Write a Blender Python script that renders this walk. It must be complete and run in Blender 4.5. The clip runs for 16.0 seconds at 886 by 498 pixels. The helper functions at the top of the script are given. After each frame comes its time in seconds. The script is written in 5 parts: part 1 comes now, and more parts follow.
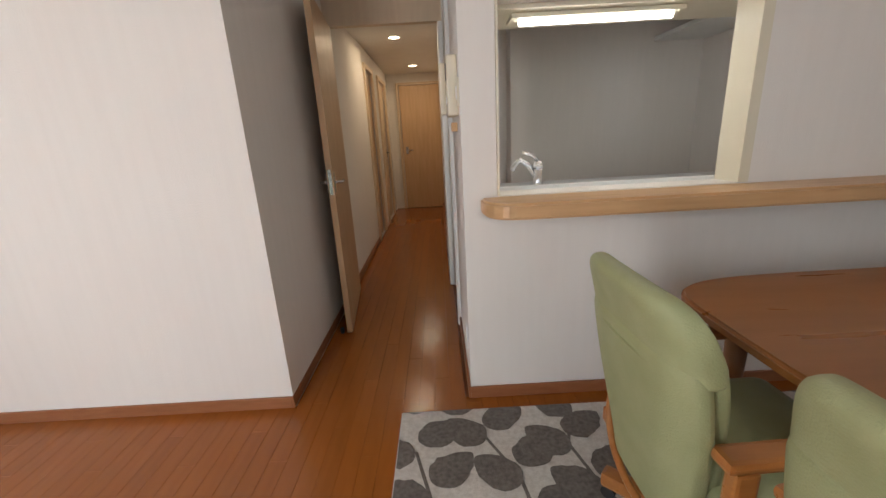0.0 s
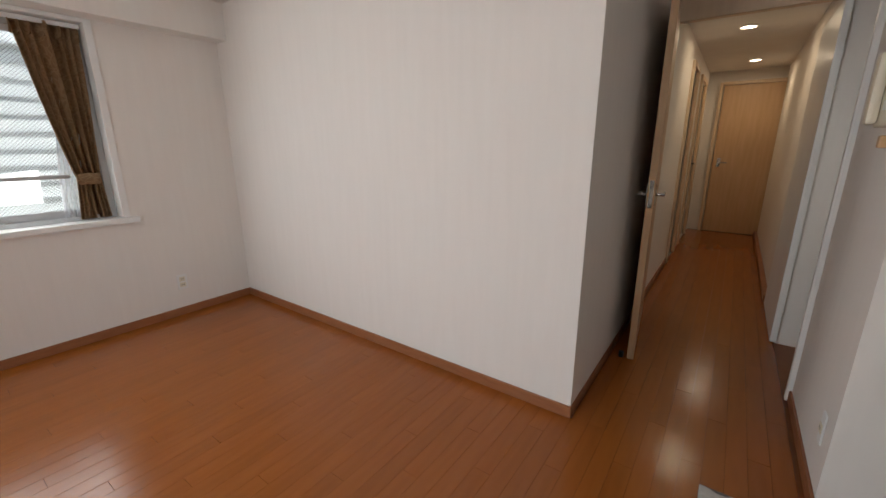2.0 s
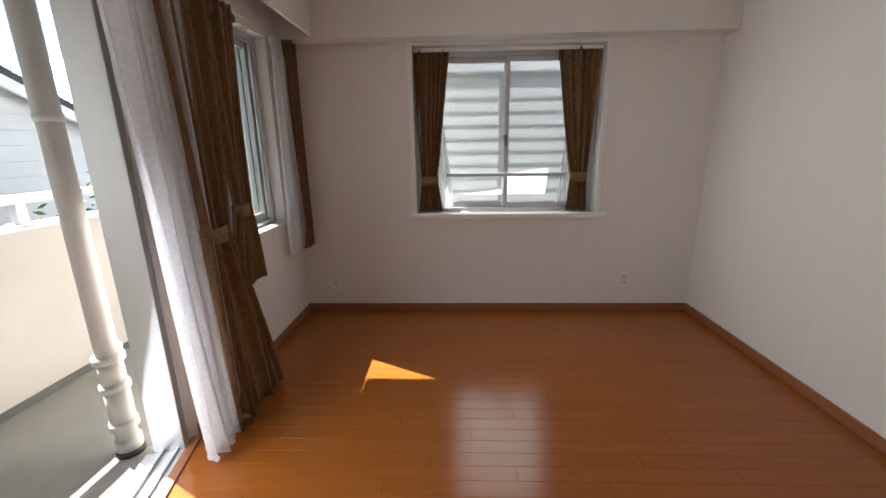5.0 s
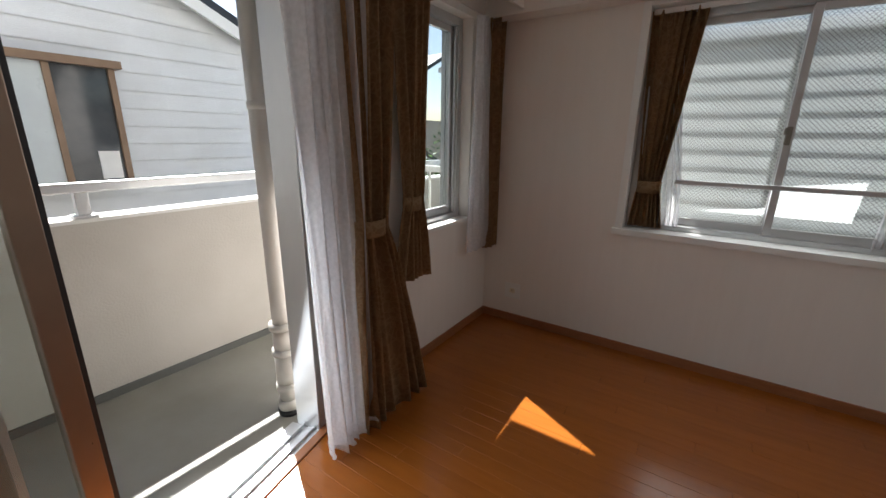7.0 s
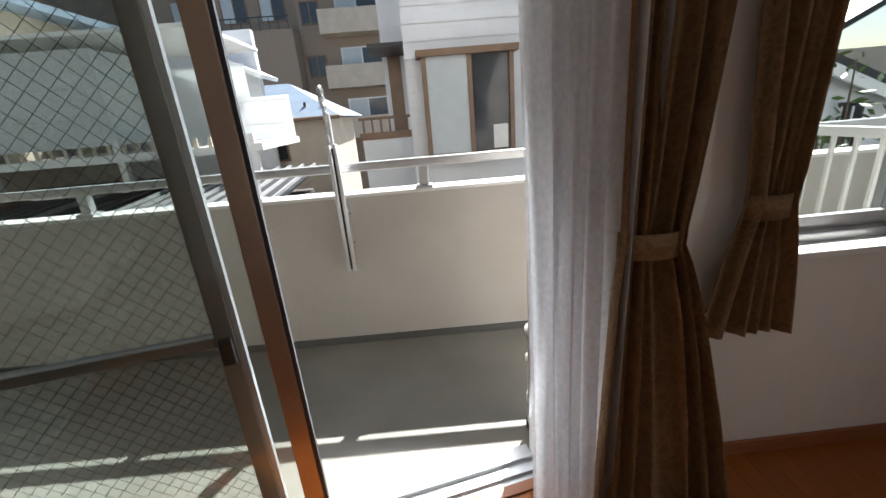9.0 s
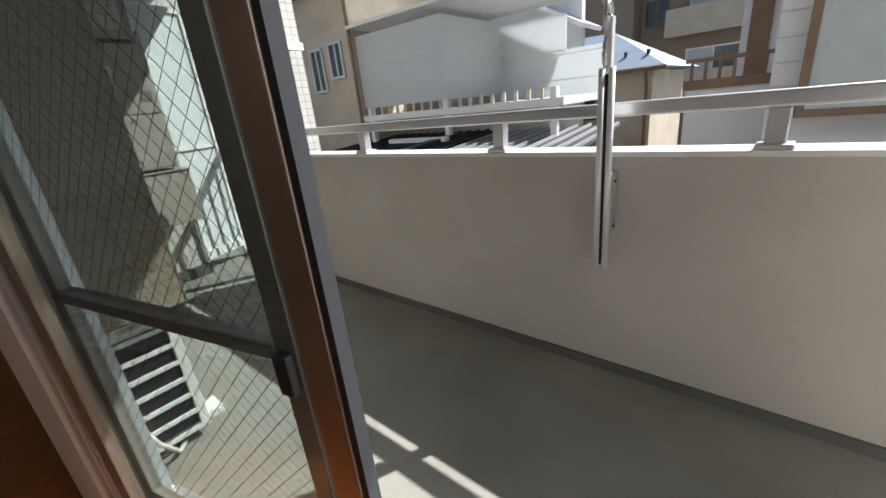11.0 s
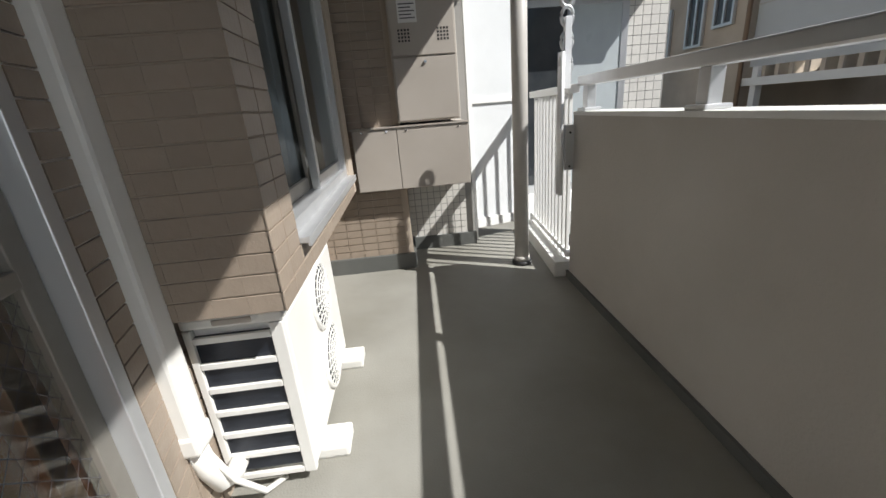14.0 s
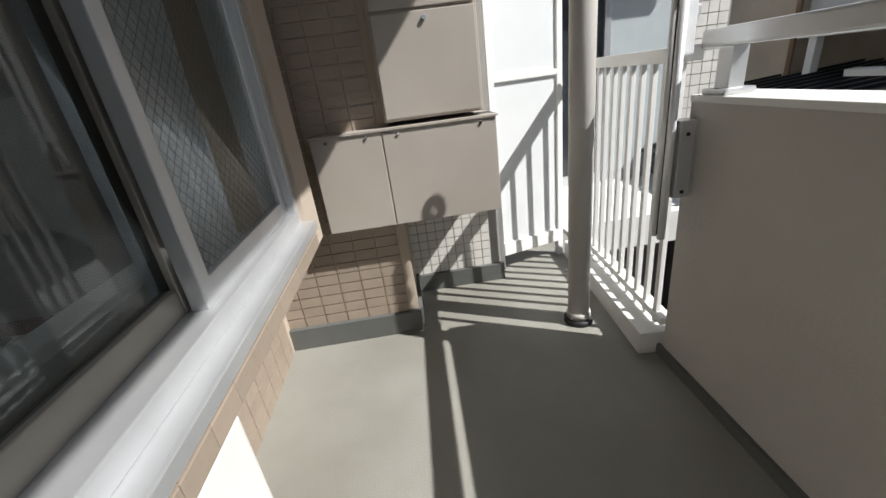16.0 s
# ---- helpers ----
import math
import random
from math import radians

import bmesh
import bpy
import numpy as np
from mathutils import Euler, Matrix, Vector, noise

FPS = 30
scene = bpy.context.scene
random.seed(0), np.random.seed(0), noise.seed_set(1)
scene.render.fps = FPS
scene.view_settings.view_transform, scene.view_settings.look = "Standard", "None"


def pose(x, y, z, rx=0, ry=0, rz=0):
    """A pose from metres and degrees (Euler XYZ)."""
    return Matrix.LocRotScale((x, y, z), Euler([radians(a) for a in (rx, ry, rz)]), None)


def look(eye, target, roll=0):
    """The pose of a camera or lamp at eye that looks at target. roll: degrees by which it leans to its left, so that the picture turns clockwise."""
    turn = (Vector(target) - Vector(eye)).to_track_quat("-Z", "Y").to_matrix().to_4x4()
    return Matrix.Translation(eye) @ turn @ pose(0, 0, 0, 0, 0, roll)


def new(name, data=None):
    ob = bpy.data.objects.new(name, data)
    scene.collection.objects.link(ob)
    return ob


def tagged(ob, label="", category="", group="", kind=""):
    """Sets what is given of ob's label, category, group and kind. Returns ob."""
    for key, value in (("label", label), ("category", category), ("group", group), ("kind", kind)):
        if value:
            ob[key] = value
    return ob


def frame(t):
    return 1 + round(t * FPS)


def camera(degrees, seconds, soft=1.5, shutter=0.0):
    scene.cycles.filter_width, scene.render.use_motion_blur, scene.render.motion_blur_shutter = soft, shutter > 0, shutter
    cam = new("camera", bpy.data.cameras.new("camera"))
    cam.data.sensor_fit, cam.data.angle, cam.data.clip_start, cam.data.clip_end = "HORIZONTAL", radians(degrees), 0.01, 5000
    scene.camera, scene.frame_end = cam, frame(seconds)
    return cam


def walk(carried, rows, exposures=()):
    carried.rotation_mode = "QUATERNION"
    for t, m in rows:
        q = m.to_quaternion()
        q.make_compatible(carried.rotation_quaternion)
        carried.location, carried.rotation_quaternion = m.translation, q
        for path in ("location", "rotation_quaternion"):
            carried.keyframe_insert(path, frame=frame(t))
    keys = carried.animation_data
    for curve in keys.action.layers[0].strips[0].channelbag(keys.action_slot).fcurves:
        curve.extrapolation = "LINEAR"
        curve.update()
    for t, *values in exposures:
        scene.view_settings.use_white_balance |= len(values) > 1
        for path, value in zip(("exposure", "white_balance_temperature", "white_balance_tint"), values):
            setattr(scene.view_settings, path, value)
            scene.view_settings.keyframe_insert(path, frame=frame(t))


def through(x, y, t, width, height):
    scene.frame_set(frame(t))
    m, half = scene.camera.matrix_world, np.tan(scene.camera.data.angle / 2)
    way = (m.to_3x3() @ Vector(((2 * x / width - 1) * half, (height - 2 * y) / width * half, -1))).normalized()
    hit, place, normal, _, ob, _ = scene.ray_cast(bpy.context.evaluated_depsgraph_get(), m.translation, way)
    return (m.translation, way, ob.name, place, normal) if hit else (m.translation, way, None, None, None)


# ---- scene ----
cam = camera(96.2, 16.0)
PATH = [
    (0, (0.318, -0.111, 1.251), (0.319, 1.81, 0.692), -3.2),
    (0.5, (0.293, -0.122, 1.241), (0.0, 1.771, 0.668), -2.9),
    (1, (0.214, -0.131, 1.251), (-0.35, 1.706, 0.698), -1.6),
    (1.5, (0.118, -0.137, 1.265), (-0.723, 1.598, 0.733), -0.8),
    (2, (0.021, -0.121, 1.275), (-1.113, 1.446, 0.764), -0.3),
    (2.5, (-0.084, -0.154, 1.269), (-1.405, 1.264, 0.773), 0.5),
    (3, (-0.121, -0.194, 1.257), (-1.609, 1.058, 0.79), -0.2),
    (3.5, (-0.173, -0.283, 1.321), (-1.879, 0.639, 0.831), -1.0),
    (4, (-0.188, -0.3, 1.293), (-2.055, 0.259, 0.844), 0.8),
    (4.5, (-0.186, -0.266, 1.297), (-2.114, -0.082, 0.798), 0.3),
    (4.7, (-0.204, -0.281, 1.304), (-2.139, -0.206, 0.801), -0.4),
    (7, (-0.744, -0.194, 1.316), (-2.351, -1.255, 0.775), 0.8),
    (7.5, (-0.912, -0.155, 1.304), (-2.306, -1.488, 0.778), -1.7),
    (8, (-1.15, -0.228, 1.302), (-2.403, -1.71, 0.823), -1.0),
    (8.5, (-1.361, -0.308, 1.292), (-2.087, -2.091, 0.751), -2.6),
    (9, (-1.371, -0.393, 1.311), (-1.443, -2.285, 0.667), -4.9),
    (9.5, (-1.421, -0.582, 1.281), (-1.057, -2.441, 0.641), -5.9),
    (10, (-1.5, -0.852, 1.251), (-0.691, -2.561, 0.598), -8.4),
    (10.2, (-1.48, -0.909, 1.235), (-0.567, -2.557, 0.565), -7.8),
    (12.5, (-1.074, -1.64, 0.983), (0.72, -2.266, 0.358), -3.7),
    (13, (-0.936, -1.813, 0.998), (0.943, -1.97, 0.332), -4.2),
    (13.5, (-0.863, -1.882, 1.001), (1.038, -1.997, 0.39), -4.3),
    (14, (-0.628, -1.872, 0.968), (1.255, -2.01, 0.309), -4.7),
    (14.5, (-0.425, -1.873, 0.96), (1.44, -1.884, 0.239), -5.0),
    (15, (-0.172, -1.911, 0.972), (1.668, -1.737, 0.21), -4.7),
    (15.5, (0.082, -1.931, 0.964), (1.954, -1.947, 0.26), -4.4),
    (16, (0.365, -1.918, 1.041), (2.203, -2.024, 0.26), -7.5),
]
EXPOSURE = [(0.0, 3.25), (0.5, 3.1), (1.5, 2.85), (3.6, 2.55), (4.7, 2.35), (7.0, 1.8), (8.5, 1.6), (10.2, 1.45), (12.3, 0.5), (16.0, 0.5)]
walk(cam, [(t, look(eye, target, roll)) for t, eye, target, roll in PATH], EXPOSURE)

# ---- light ----
world = bpy.data.worlds.new("sky_world")
scene.world = world
world.use_nodes = True
SUN = Vector((0.52, 1.0, -1.2)).normalized()
sky = world.node_tree.nodes.new("ShaderNodeTexSky")
sky.sky_type, sky.sun_disc = "NISHITA", False
sky.sun_elevation = math.asin(-SUN.z)
sky.sun_rotation = math.atan2(-SUN.x, -SUN.y)
back = world.node_tree.nodes["Background"]
back.inputs["Strength"].default_value = 0.055
world.node_tree.links.new(sky.outputs[0], back.inputs[0])
sun = new("sun", bpy.data.lights.new("sun", "SUN"))
sun.data.energy, sun.data.angle, sun.data.color = 5.0, radians(0.5), (1.0, 0.985, 0.96)
sun.matrix_world = look((0, 0, 0), SUN)


def lamp(name, at, aim, sx, sy, power, colour):
    o = new(name, bpy.data.lights.new(name, "AREA"))
    o.data.shape, o.data.size, o.data.size_y, o.data.energy, o.data.color = "RECTANGLE", sx, sy, power, colour
    o.matrix_world = look(at, aim)
    return o


lamp("sky_through_door", (-1.25, -1.55, 1.0), (-1.0, -0.4, 0.7), 0.75, 1.9, 4.6, (0.9, 0.95, 1.0))
lamp("sky_through_bay", (1.07, -1.28, 1.35), (0.9, 0.5, 0.7), 1.2, 1.2, 1.1, (0.92, 0.96, 1.0))
lamp("sky_through_window", (-3.33, 0.09, 1.4), (-1.0, 0.2, 0.6), 0.7, 1.0, 1.6, (0.95, 0.98, 1.0))
lamp("kitchen_tube_light", (1.2, 1.95, 1.70), (1.2, 2.1, 0.0), 0.7, 0.06, 0.35, (1.0, 0.97, 0.9))
lamp("corridor_light", (-0.06, 4.4, 2.19), (-0.06, 4.4, 0), 0.1, 0.1, 0.4, (1.0, 0.78, 0.52))
lamp("corridor_light", (0.03, 6.2, 2.19), (0.03, 6.2, 0), 0.1, 0.1, 0.4, (1.0, 0.78, 0.52))


# ---- materials ----
def mat(name, a, b=None, rough=0.5, metal=0.0, scale=6.0, stretch=(1, 1, 1), bump=0.0, fine=80.0, dirt=0.0, per_piece=0.0, spec=0.5, clear=0.0):
    """Colour varied between a and b by broad noise, fine bump, faint dirt and a shade for each piece."""
    m = bpy.data.materials.new(name)
    m.use_nodes = True
    n, k = m.node_tree.nodes, m.node_tree.links
    p = n["Principled BSDF"]
    p.inputs["Roughness"].default_value, p.inputs["Metallic"].default_value = rough, metal
    p.inputs["Specular IOR Level"].default_value = spec
    p.inputs["Coat Weight"].default_value = clear
    p.inputs["Coat Roughness"].default_value = 0.12
    b = b or tuple(c * 0.9 for c in a)
    tc, mp = n.new("ShaderNodeTexCoord"), n.new("ShaderNodeMapping")
    mp.inputs["Scale"].default_value = stretch
    k.new(tc.outputs["Object"], mp.inputs[0])
    t1 = n.new("ShaderNodeTexNoise")
    t1.inputs["Scale"].default_value, t1.inputs["Detail"].default_value = scale, 6
    k.new(mp.outputs[0], t1.inputs[0])
    r = n.new("ShaderNodeValToRGB")
    r.color_ramp.elements[0].position, r.color_ramp.elements[1].position = 0.3, 0.7
    r.color_ramp.elements[0].color, r.color_ramp.elements[1].color = (*a, 1), (*b, 1)
    k.new(t1.outputs[0], r.inputs[0])
    out = r.outputs[0]
    t2 = n.new("ShaderNodeTexNoise")
    t2.inputs["Scale"].default_value, t2.inputs["Detail"].default_value = fine, 3
    k.new(mp.outputs[0], t2.inputs[0])
    if dirt:
        t3 = n.new("ShaderNodeTexNoise")
        t3.inputs["Scale"].default_value, t3.inputs["Detail"].default_value = 1.7, 8
        k.new(tc.outputs["Object"], t3.inputs[0])
        r3 = n.new("ShaderNodeValToRGB")
        r3.color_ramp.elements[0].position, r3.color_ramp.elements[1].position = 0.35, 0.75
        r3.color_ramp.elements[0].color, r3.color_ramp.elements[1].color = (1, 1, 1, 1), (1 - dirt, 1 - dirt * 1.05, 1 - dirt * 1.2, 1)
        k.new(t3.outputs[0], r3.inputs[0])
        mx = n.new("ShaderNodeMix")
        mx.data_type, mx.blend_type = "RGBA", "MULTIPLY"
        mx.inputs[0].default_value = 1.0
        k.new(out, mx.inputs[6]), k.new(r3.outputs[0], mx.inputs[7])
        out = mx.outputs[2]
    if per_piece:
        oi = n.new("ShaderNodeObjectInfo")
        gi = n.new("ShaderNodeNewGeometry")
        ad = n.new("ShaderNodeMath")
        ad.operation = "ADD"
        k.new(oi.outputs["Random"], ad.inputs[0]), k.new(gi.outputs["Random Per Island"], ad.inputs[1])
        mr = n.new("ShaderNodeMapRange")
        mr.inputs["From Min"].default_value, mr.inputs["From Max"].default_value = 0, 2
        mr.inputs["To Min"].default_value, mr.inputs["To Max"].default_value = 1 - per_piece, 1 + per_piece
        k.new(ad.outputs[0], mr.inputs[0])
        hs = n.new("ShaderNodeHueSaturation")
        k.new(mr.outputs[0], hs.inputs["Value"]), k.new(out, hs.inputs["Color"])
        out = hs.outputs[0]
    k.new(out, p.inputs["Base Color"])
    rr = n.new("ShaderNodeMapRange")
    rr.inputs["To Min"].default_value, rr.inputs["To Max"].default_value = max(0.03, rough - 0.08), min(1, rough + 0.08)
    k.new(t1.outputs[0], rr.inputs[0]), k.new(rr.outputs[0], p.inputs["Roughness"])
    if bump:
        bp = n.new("ShaderNodeBump")
        bp.inputs["Strength"].default_value, bp.inputs["Distance"].default_value = bump, 0.004
        k.new(t2.outputs[0], bp.inputs["Height"]), k.new(bp.outputs[0], p.inputs["Normal"])
    return m


def glass_mat(name, tint, rough=0.0, alpha=0.92):
    m = bpy.data.materials.new(name)
    m.use_nodes = True
    n, k = m.node_tree.nodes, m.node_tree.links
    n.remove(n["Principled BSDF"])
    tr, gl, mx, fr = n.new("ShaderNodeBsdfTransparent"), n.new("ShaderNodeBsdfGlossy"), n.new("ShaderNodeMixShader"), n.new("ShaderNodeMapRange")
    lw, pw = n.new("ShaderNodeLayerWeight"), n.new("ShaderNodeMath")
    lw.inputs[0].default_value = 0.5
    pw.operation, pw.inputs[1].default_value = "POWER", 4.0
    fr.inputs["To Min"].default_value, fr.inputs["To Max"].default_value = 0.04, 0.15
    k.new(lw.outputs["Facing"], pw.inputs[0]), k.new(pw.outputs[0], fr.inputs[0])
    tr.inputs[0].default_value = (*tint, 1)
    gl.inputs["Roughness"].default_value = 0.02
    k.new(fr.outputs[0], mx.inputs[0]), k.new(tr.outputs[0], mx.inputs[1]), k.new(gl.outputs[0], mx.inputs[2])
    out = mx.outputs[0]
    if rough:
        rf = n.new("ShaderNodeBsdfRefraction")
        rf.inputs["Roughness"].default_value, rf.inputs["IOR"].default_value = rough, 1.1
        tl = n.new("ShaderNodeBsdfTransparent")
        rf.inputs[0].default_value = tl.inputs[0].default_value = (*tint, 1)
        m1 = n.new("ShaderNodeMixShader")
        m1.inputs[0].default_value = 0.5
        k.new(rf.outputs[0], m1.inputs[1]), k.new(tl.outputs[0], m1.inputs[2])
        k.new(m1.outputs[0], mx.inputs[1])
    k.new(out, n["Material Output"].inputs[0])
    return m


def glow(name, colour, strength):
    m = bpy.data.materials.new(name)
    m.use_nodes = True
    p = m.node_tree.nodes["Principled BSDF"]
    p.inputs["Base Color"].default_value = (*colour, 1)
    p.inputs["Emission Color"].default_value, p.inputs["Emission Strength"].default_value = (*colour, 1), strength
    return m


def sheer_mat(name):
    m = bpy.data.materials.new(name)
    m.use_nodes = True
    n, k = m.node_tree.nodes, m.node_tree.links
    n.remove(n["Principled BSDF"])
    d, tl, tr = n.new("ShaderNodeBsdfDiffuse"), n.new("ShaderNodeBsdfTranslucent"), n.new("ShaderNodeBsdfTransparent")
    d.inputs[0].default_value = tl.inputs[0].default_value = (0.86, 0.86, 0.88, 1)
    a, b = n.new("ShaderNodeMixShader"), n.new("ShaderNodeMixShader")
    w, tc, r = n.new("ShaderNodeTexNoise"), n.new("ShaderNodeTexCoord"), n.new("ShaderNodeMapRange")
    w.inputs["Scale"].default_value = 60
    r.inputs["To Min"].default_value, r.inputs["To Max"].default_value = 0.12, 0.4
    k.new(tc.outputs["Object"], w.inputs[0]), k.new(w.outputs[0], r.inputs[0]), k.new(r.outputs[0], b.inputs[0])
    a.inputs[0].default_value = 0.5
    k.new(d.outputs[0], a.inputs[1]), k.new(tl.outputs[0], a.inputs[2])
    k.new(a.outputs[0], b.inputs[1]), k.new(tr.outputs[0], b.inputs[2]), k.new(b.outputs[0], n["Material Output"].inputs[0])
    return m


def fabric_mat(name, a, b, light):
    """Woven cloth with a swirling brocade figure and some light through it."""
    m = mat(name, a, b, 0.85, scale=20, bump=0.4, fine=500)
    n, k = m.node_tree.nodes, m.node_tree.links
    p = n["Principled BSDF"]
    old = p.inputs["Base Color"].links[0].from_socket
    tc, v, w = n.new("ShaderNodeTexCoord"), n.new("ShaderNodeTexVoronoi"), n.new("ShaderNodeTexNoise")
    v.feature, v.inputs["Scale"].default_value = "DISTANCE_TO_EDGE", 26
    w.inputs["Scale"].default_value = 9
    ad = n.new("ShaderNodeVectorMath")
    sc = n.new("ShaderNodeVectorMath")
    sc.operation, sc.inputs[3].default_value = "SCALE", 0.16
    k.new(tc.outputs["Object"], w.inputs[0]), k.new(w.outputs["Color"], sc.inputs[0])
    k.new(tc.outputs["Object"], ad.inputs[0]), k.new(sc.outputs[0], ad.inputs[1]), k.new(ad.outputs[0], v.inputs[0])
    r = n.new("ShaderNodeValToRGB")
    r.color_ramp.elements[0].position, r.color_ramp.elements[1].position = 0.06, 0.14
    r.color_ramp.elements[0].color, r.color_ramp.elements[1].color = (1, 1, 1, 1), (0, 0, 0, 1)
    mx = n.new("ShaderNodeMix")
    mx.data_type = "RGBA"
    fac = n.new("ShaderNodeMath")
    fac.operation, fac.inputs[1].default_value = "MULTIPLY", 0.45
    k.new(v.outputs[0], r.inputs[0]), k.new(r.outputs[0], fac.inputs[0]), k.new(fac.outputs[0], mx.inputs[0])
    k.new(old, mx.inputs[6])
    mx.inputs[7].default_value = (*light, 1)
    k.new(mx.outputs[2], p.inputs["Base Color"])
    tl, ms = n.new("ShaderNodeBsdfTranslucent"), n.new("ShaderNodeMixShader")
    k.new(mx.outputs[2], tl.inputs[0])
    ms.inputs[0].default_value = 0.38
    k.new(p.outputs[0], ms.inputs[1]), k.new(tl.outputs[0], ms.inputs[2]), k.new(ms.outputs[0], n["Material Output"].inputs[0])
    return m


PAPER = mat("white_wallpaper", (0.81, 0.77, 0.725), (0.79, 0.75, 0.705), 0.8, scale=3, stretch=(9, 9, 0.8), bump=0.4, fine=60)
CEIL = mat("ceiling_paper", (0.8, 0.77, 0.73), (0.77, 0.74, 0.7), 0.9, bump=0.4, fine=120)
WOOD_FLOOR = mat("orange_floorboards", (0.325, 0.10, 0.016), (0.285, 0.084, 0.013), 0.2, scale=5, stretch=(6, 0.8, 1), bump=0.06, fine=30, per_piece=0.10, spec=0.4)
FLOOR_GAP = mat("dark_floor_gap", (0.26, 0.085, 0.022), None, 0.5)
SKIRT = mat("brown_wood_skirting", (0.33, 0.13, 0.055), (0.27, 0.10, 0.04), 0.4, scale=5, stretch=(2, 2, 12), bump=0.1)
DOORWOOD = mat("light_maple_door", (0.62, 0.42, 0.25), (0.55, 0.36, 0.2), 0.4, scale=4, stretch=(8, 8, 0.7), bump=0.08)
FRAMEWOOD = mat("cream_door_frame", (0.70, 0.55, 0.39), (0.65, 0.5, 0.35), 0.4, scale=4, stretch=(8, 8, 0.7))
WHITE = mat("white_enamel", (0.82, 0.82, 0.80), (0.78, 0.78, 0.76), 0.35, scale=3)
CREAM = mat("cream_plastic", (0.74, 0.68, 0.54), (0.71, 0.65, 0.51), 0.4)
CHROME = mat("chrome", (0.75, 0.75, 0.77), None, 0.12, 1.0)
ALU = mat("silver_aluminium", (0.62, 0.63, 0.64), (0.56, 0.57, 0.58), 0.35, 0.6, scale=8, stretch=(1, 1, 0.2))
POLISHED = mat("polished_aluminium", (0.86, 0.87, 0.88), (0.82, 0.83, 0.84), 0.3, 0.25)
BRONZE = mat("grey_brown_aluminium", (0.33, 0.25, 0.19), (0.28, 0.21, 0.16), 0.3, 0.6, scale=8)
# Darker copy of the silver aluminium, with shade mixed into its colour.
SHADEALU = mat("shade_darkened_aluminium", (0.26, 0.245, 0.215), (0.22, 0.205, 0.18), 0.4, 0.3, scale=8)
DARK = mat("black_rubber", (0.02, 0.02, 0.022), None, 0.6)
COUNTER = mat("beech_counter", (0.62, 0.38, 0.19), (0.54, 0.32, 0.15), 0.35, scale=5, stretch=(0.7, 9, 9), bump=0.06)
TABLEWOOD = mat("cherry_table_wood", (0.28, 0.105, 0.026), (0.245, 0.09, 0.021), 0.3, scale=3, stretch=(1, 7, 7), bump=0.02)
CHAIRWOOD = mat("honey_chair_wood", (0.42, 0.17, 0.045), (0.33, 0.12, 0.03), 0.3, scale=6, stretch=(1, 8, 8))
LEATHER = mat("olive_green_leather", (0.36, 0.38, 0.20), (0.31, 0.33, 0.165), 0.5, scale=9, bump=0.35, fine=220)
RUGLIGHT = mat("beige_rug_pile", (0.68, 0.65, 0.60), (0.54, 0.50, 0.45), 0.95, scale=60, bump=1.0, fine=260)
RUGDARK = mat("grey_rug_leaf", (0.20, 0.175, 0.155), (0.11, 0.095, 0.083), 0.95, scale=60, bump=1.0, fine=260)
TAN = fabric_mat("tan_brocade", (0.33, 0.20, 0.10), (0.27, 0.16, 0.078), (0.46, 0.31, 0.17))
SHEER = sheer_mat("white_sheer")
GLASS = glass_mat("clear_glass", (0.84, 0.87, 0.86))
FROST = glass_mat("obscured_glass", (0.95, 0.97, 0.96), 0.06)
FILM = glass_mat("dusk_glass", (0.5, 0.54, 0.55))
PARAPET = mat("beige_masonry_paint", (0.54, 0.51, 0.475), (0.50, 0.475, 0.44), 0.8, scale=2, bump=0.5, fine=90, dirt=0.14)
CAP = mat("white_coping", (0.8, 0.8, 0.78), (0.74, 0.74, 0.72), 0.6, scale=4, dirt=0.12, bump=0.2)
DECK = mat("grey_green_deck_coating", (0.305, 0.298, 0.268), (0.26, 0.254, 0.228), 0.55, scale=3, bump=0.35, fine=160, dirt=0.25)
DECKEDGE = mat("dark_grey_deck_upstand", (0.13, 0.135, 0.13), (0.105, 0.11, 0.105), 0.5, scale=4, dirt=0.2)
TILE = mat("brown_wall_tile", (0.33, 0.268, 0.212), (0.295, 0.24, 0.188), 0.45, scale=12, bump=0.25, fine=120, per_piece=0.1)
GROUT = mat("tile_grout", (0.46, 0.385, 0.31), None, 0.9, bump=0.3)
WTILE = mat("white_mosaic_tile", (0.72, 0.70, 0.65), (0.66, 0.64, 0.6), 0.35, scale=10, per_piece=0.06)
WGROUT = mat("grey_grout", (0.36, 0.35, 0.33), None, 0.9)
STEELBOX = mat("beige_grey_painted_steel", (0.44, 0.40, 0.355), (0.41, 0.37, 0.33), 0.45, scale=2, dirt=0.15)
ACWHITE = mat("weathered_white_plastic", (0.78, 0.77, 0.74), (0.74, 0.73, 0.69), 0.45, scale=4, dirt=0.1)
COIL = mat("dark_coil", (0.03, 0.036, 0.05), (0.02, 0.023, 0.03), 0.4, 0.4, scale=40, stretch=(1, 1, 12))
PVC = mat("grey_white_pipe", (0.58, 0.56, 0.53), (0.52, 0.50, 0.47), 0.45, scale=5, dirt=0.2)
SLAB = mat("painted_concrete", (0.55, 0.52, 0.48), None, 0.85, bump=0.4, dirt=0.15)
SIDING = mat("white_siding", (0.74, 0.76, 0.78), (0.69, 0.71, 0.73), 0.6, scale=2, stretch=(0.6, 1, 3), bump=0.3, fine=50, dirt=0.12, per_piece=0.03)
BROWNFRAME = mat("brown_window_frame", (0.22, 0.14, 0.085), (0.18, 0.11, 0.065), 0.45)
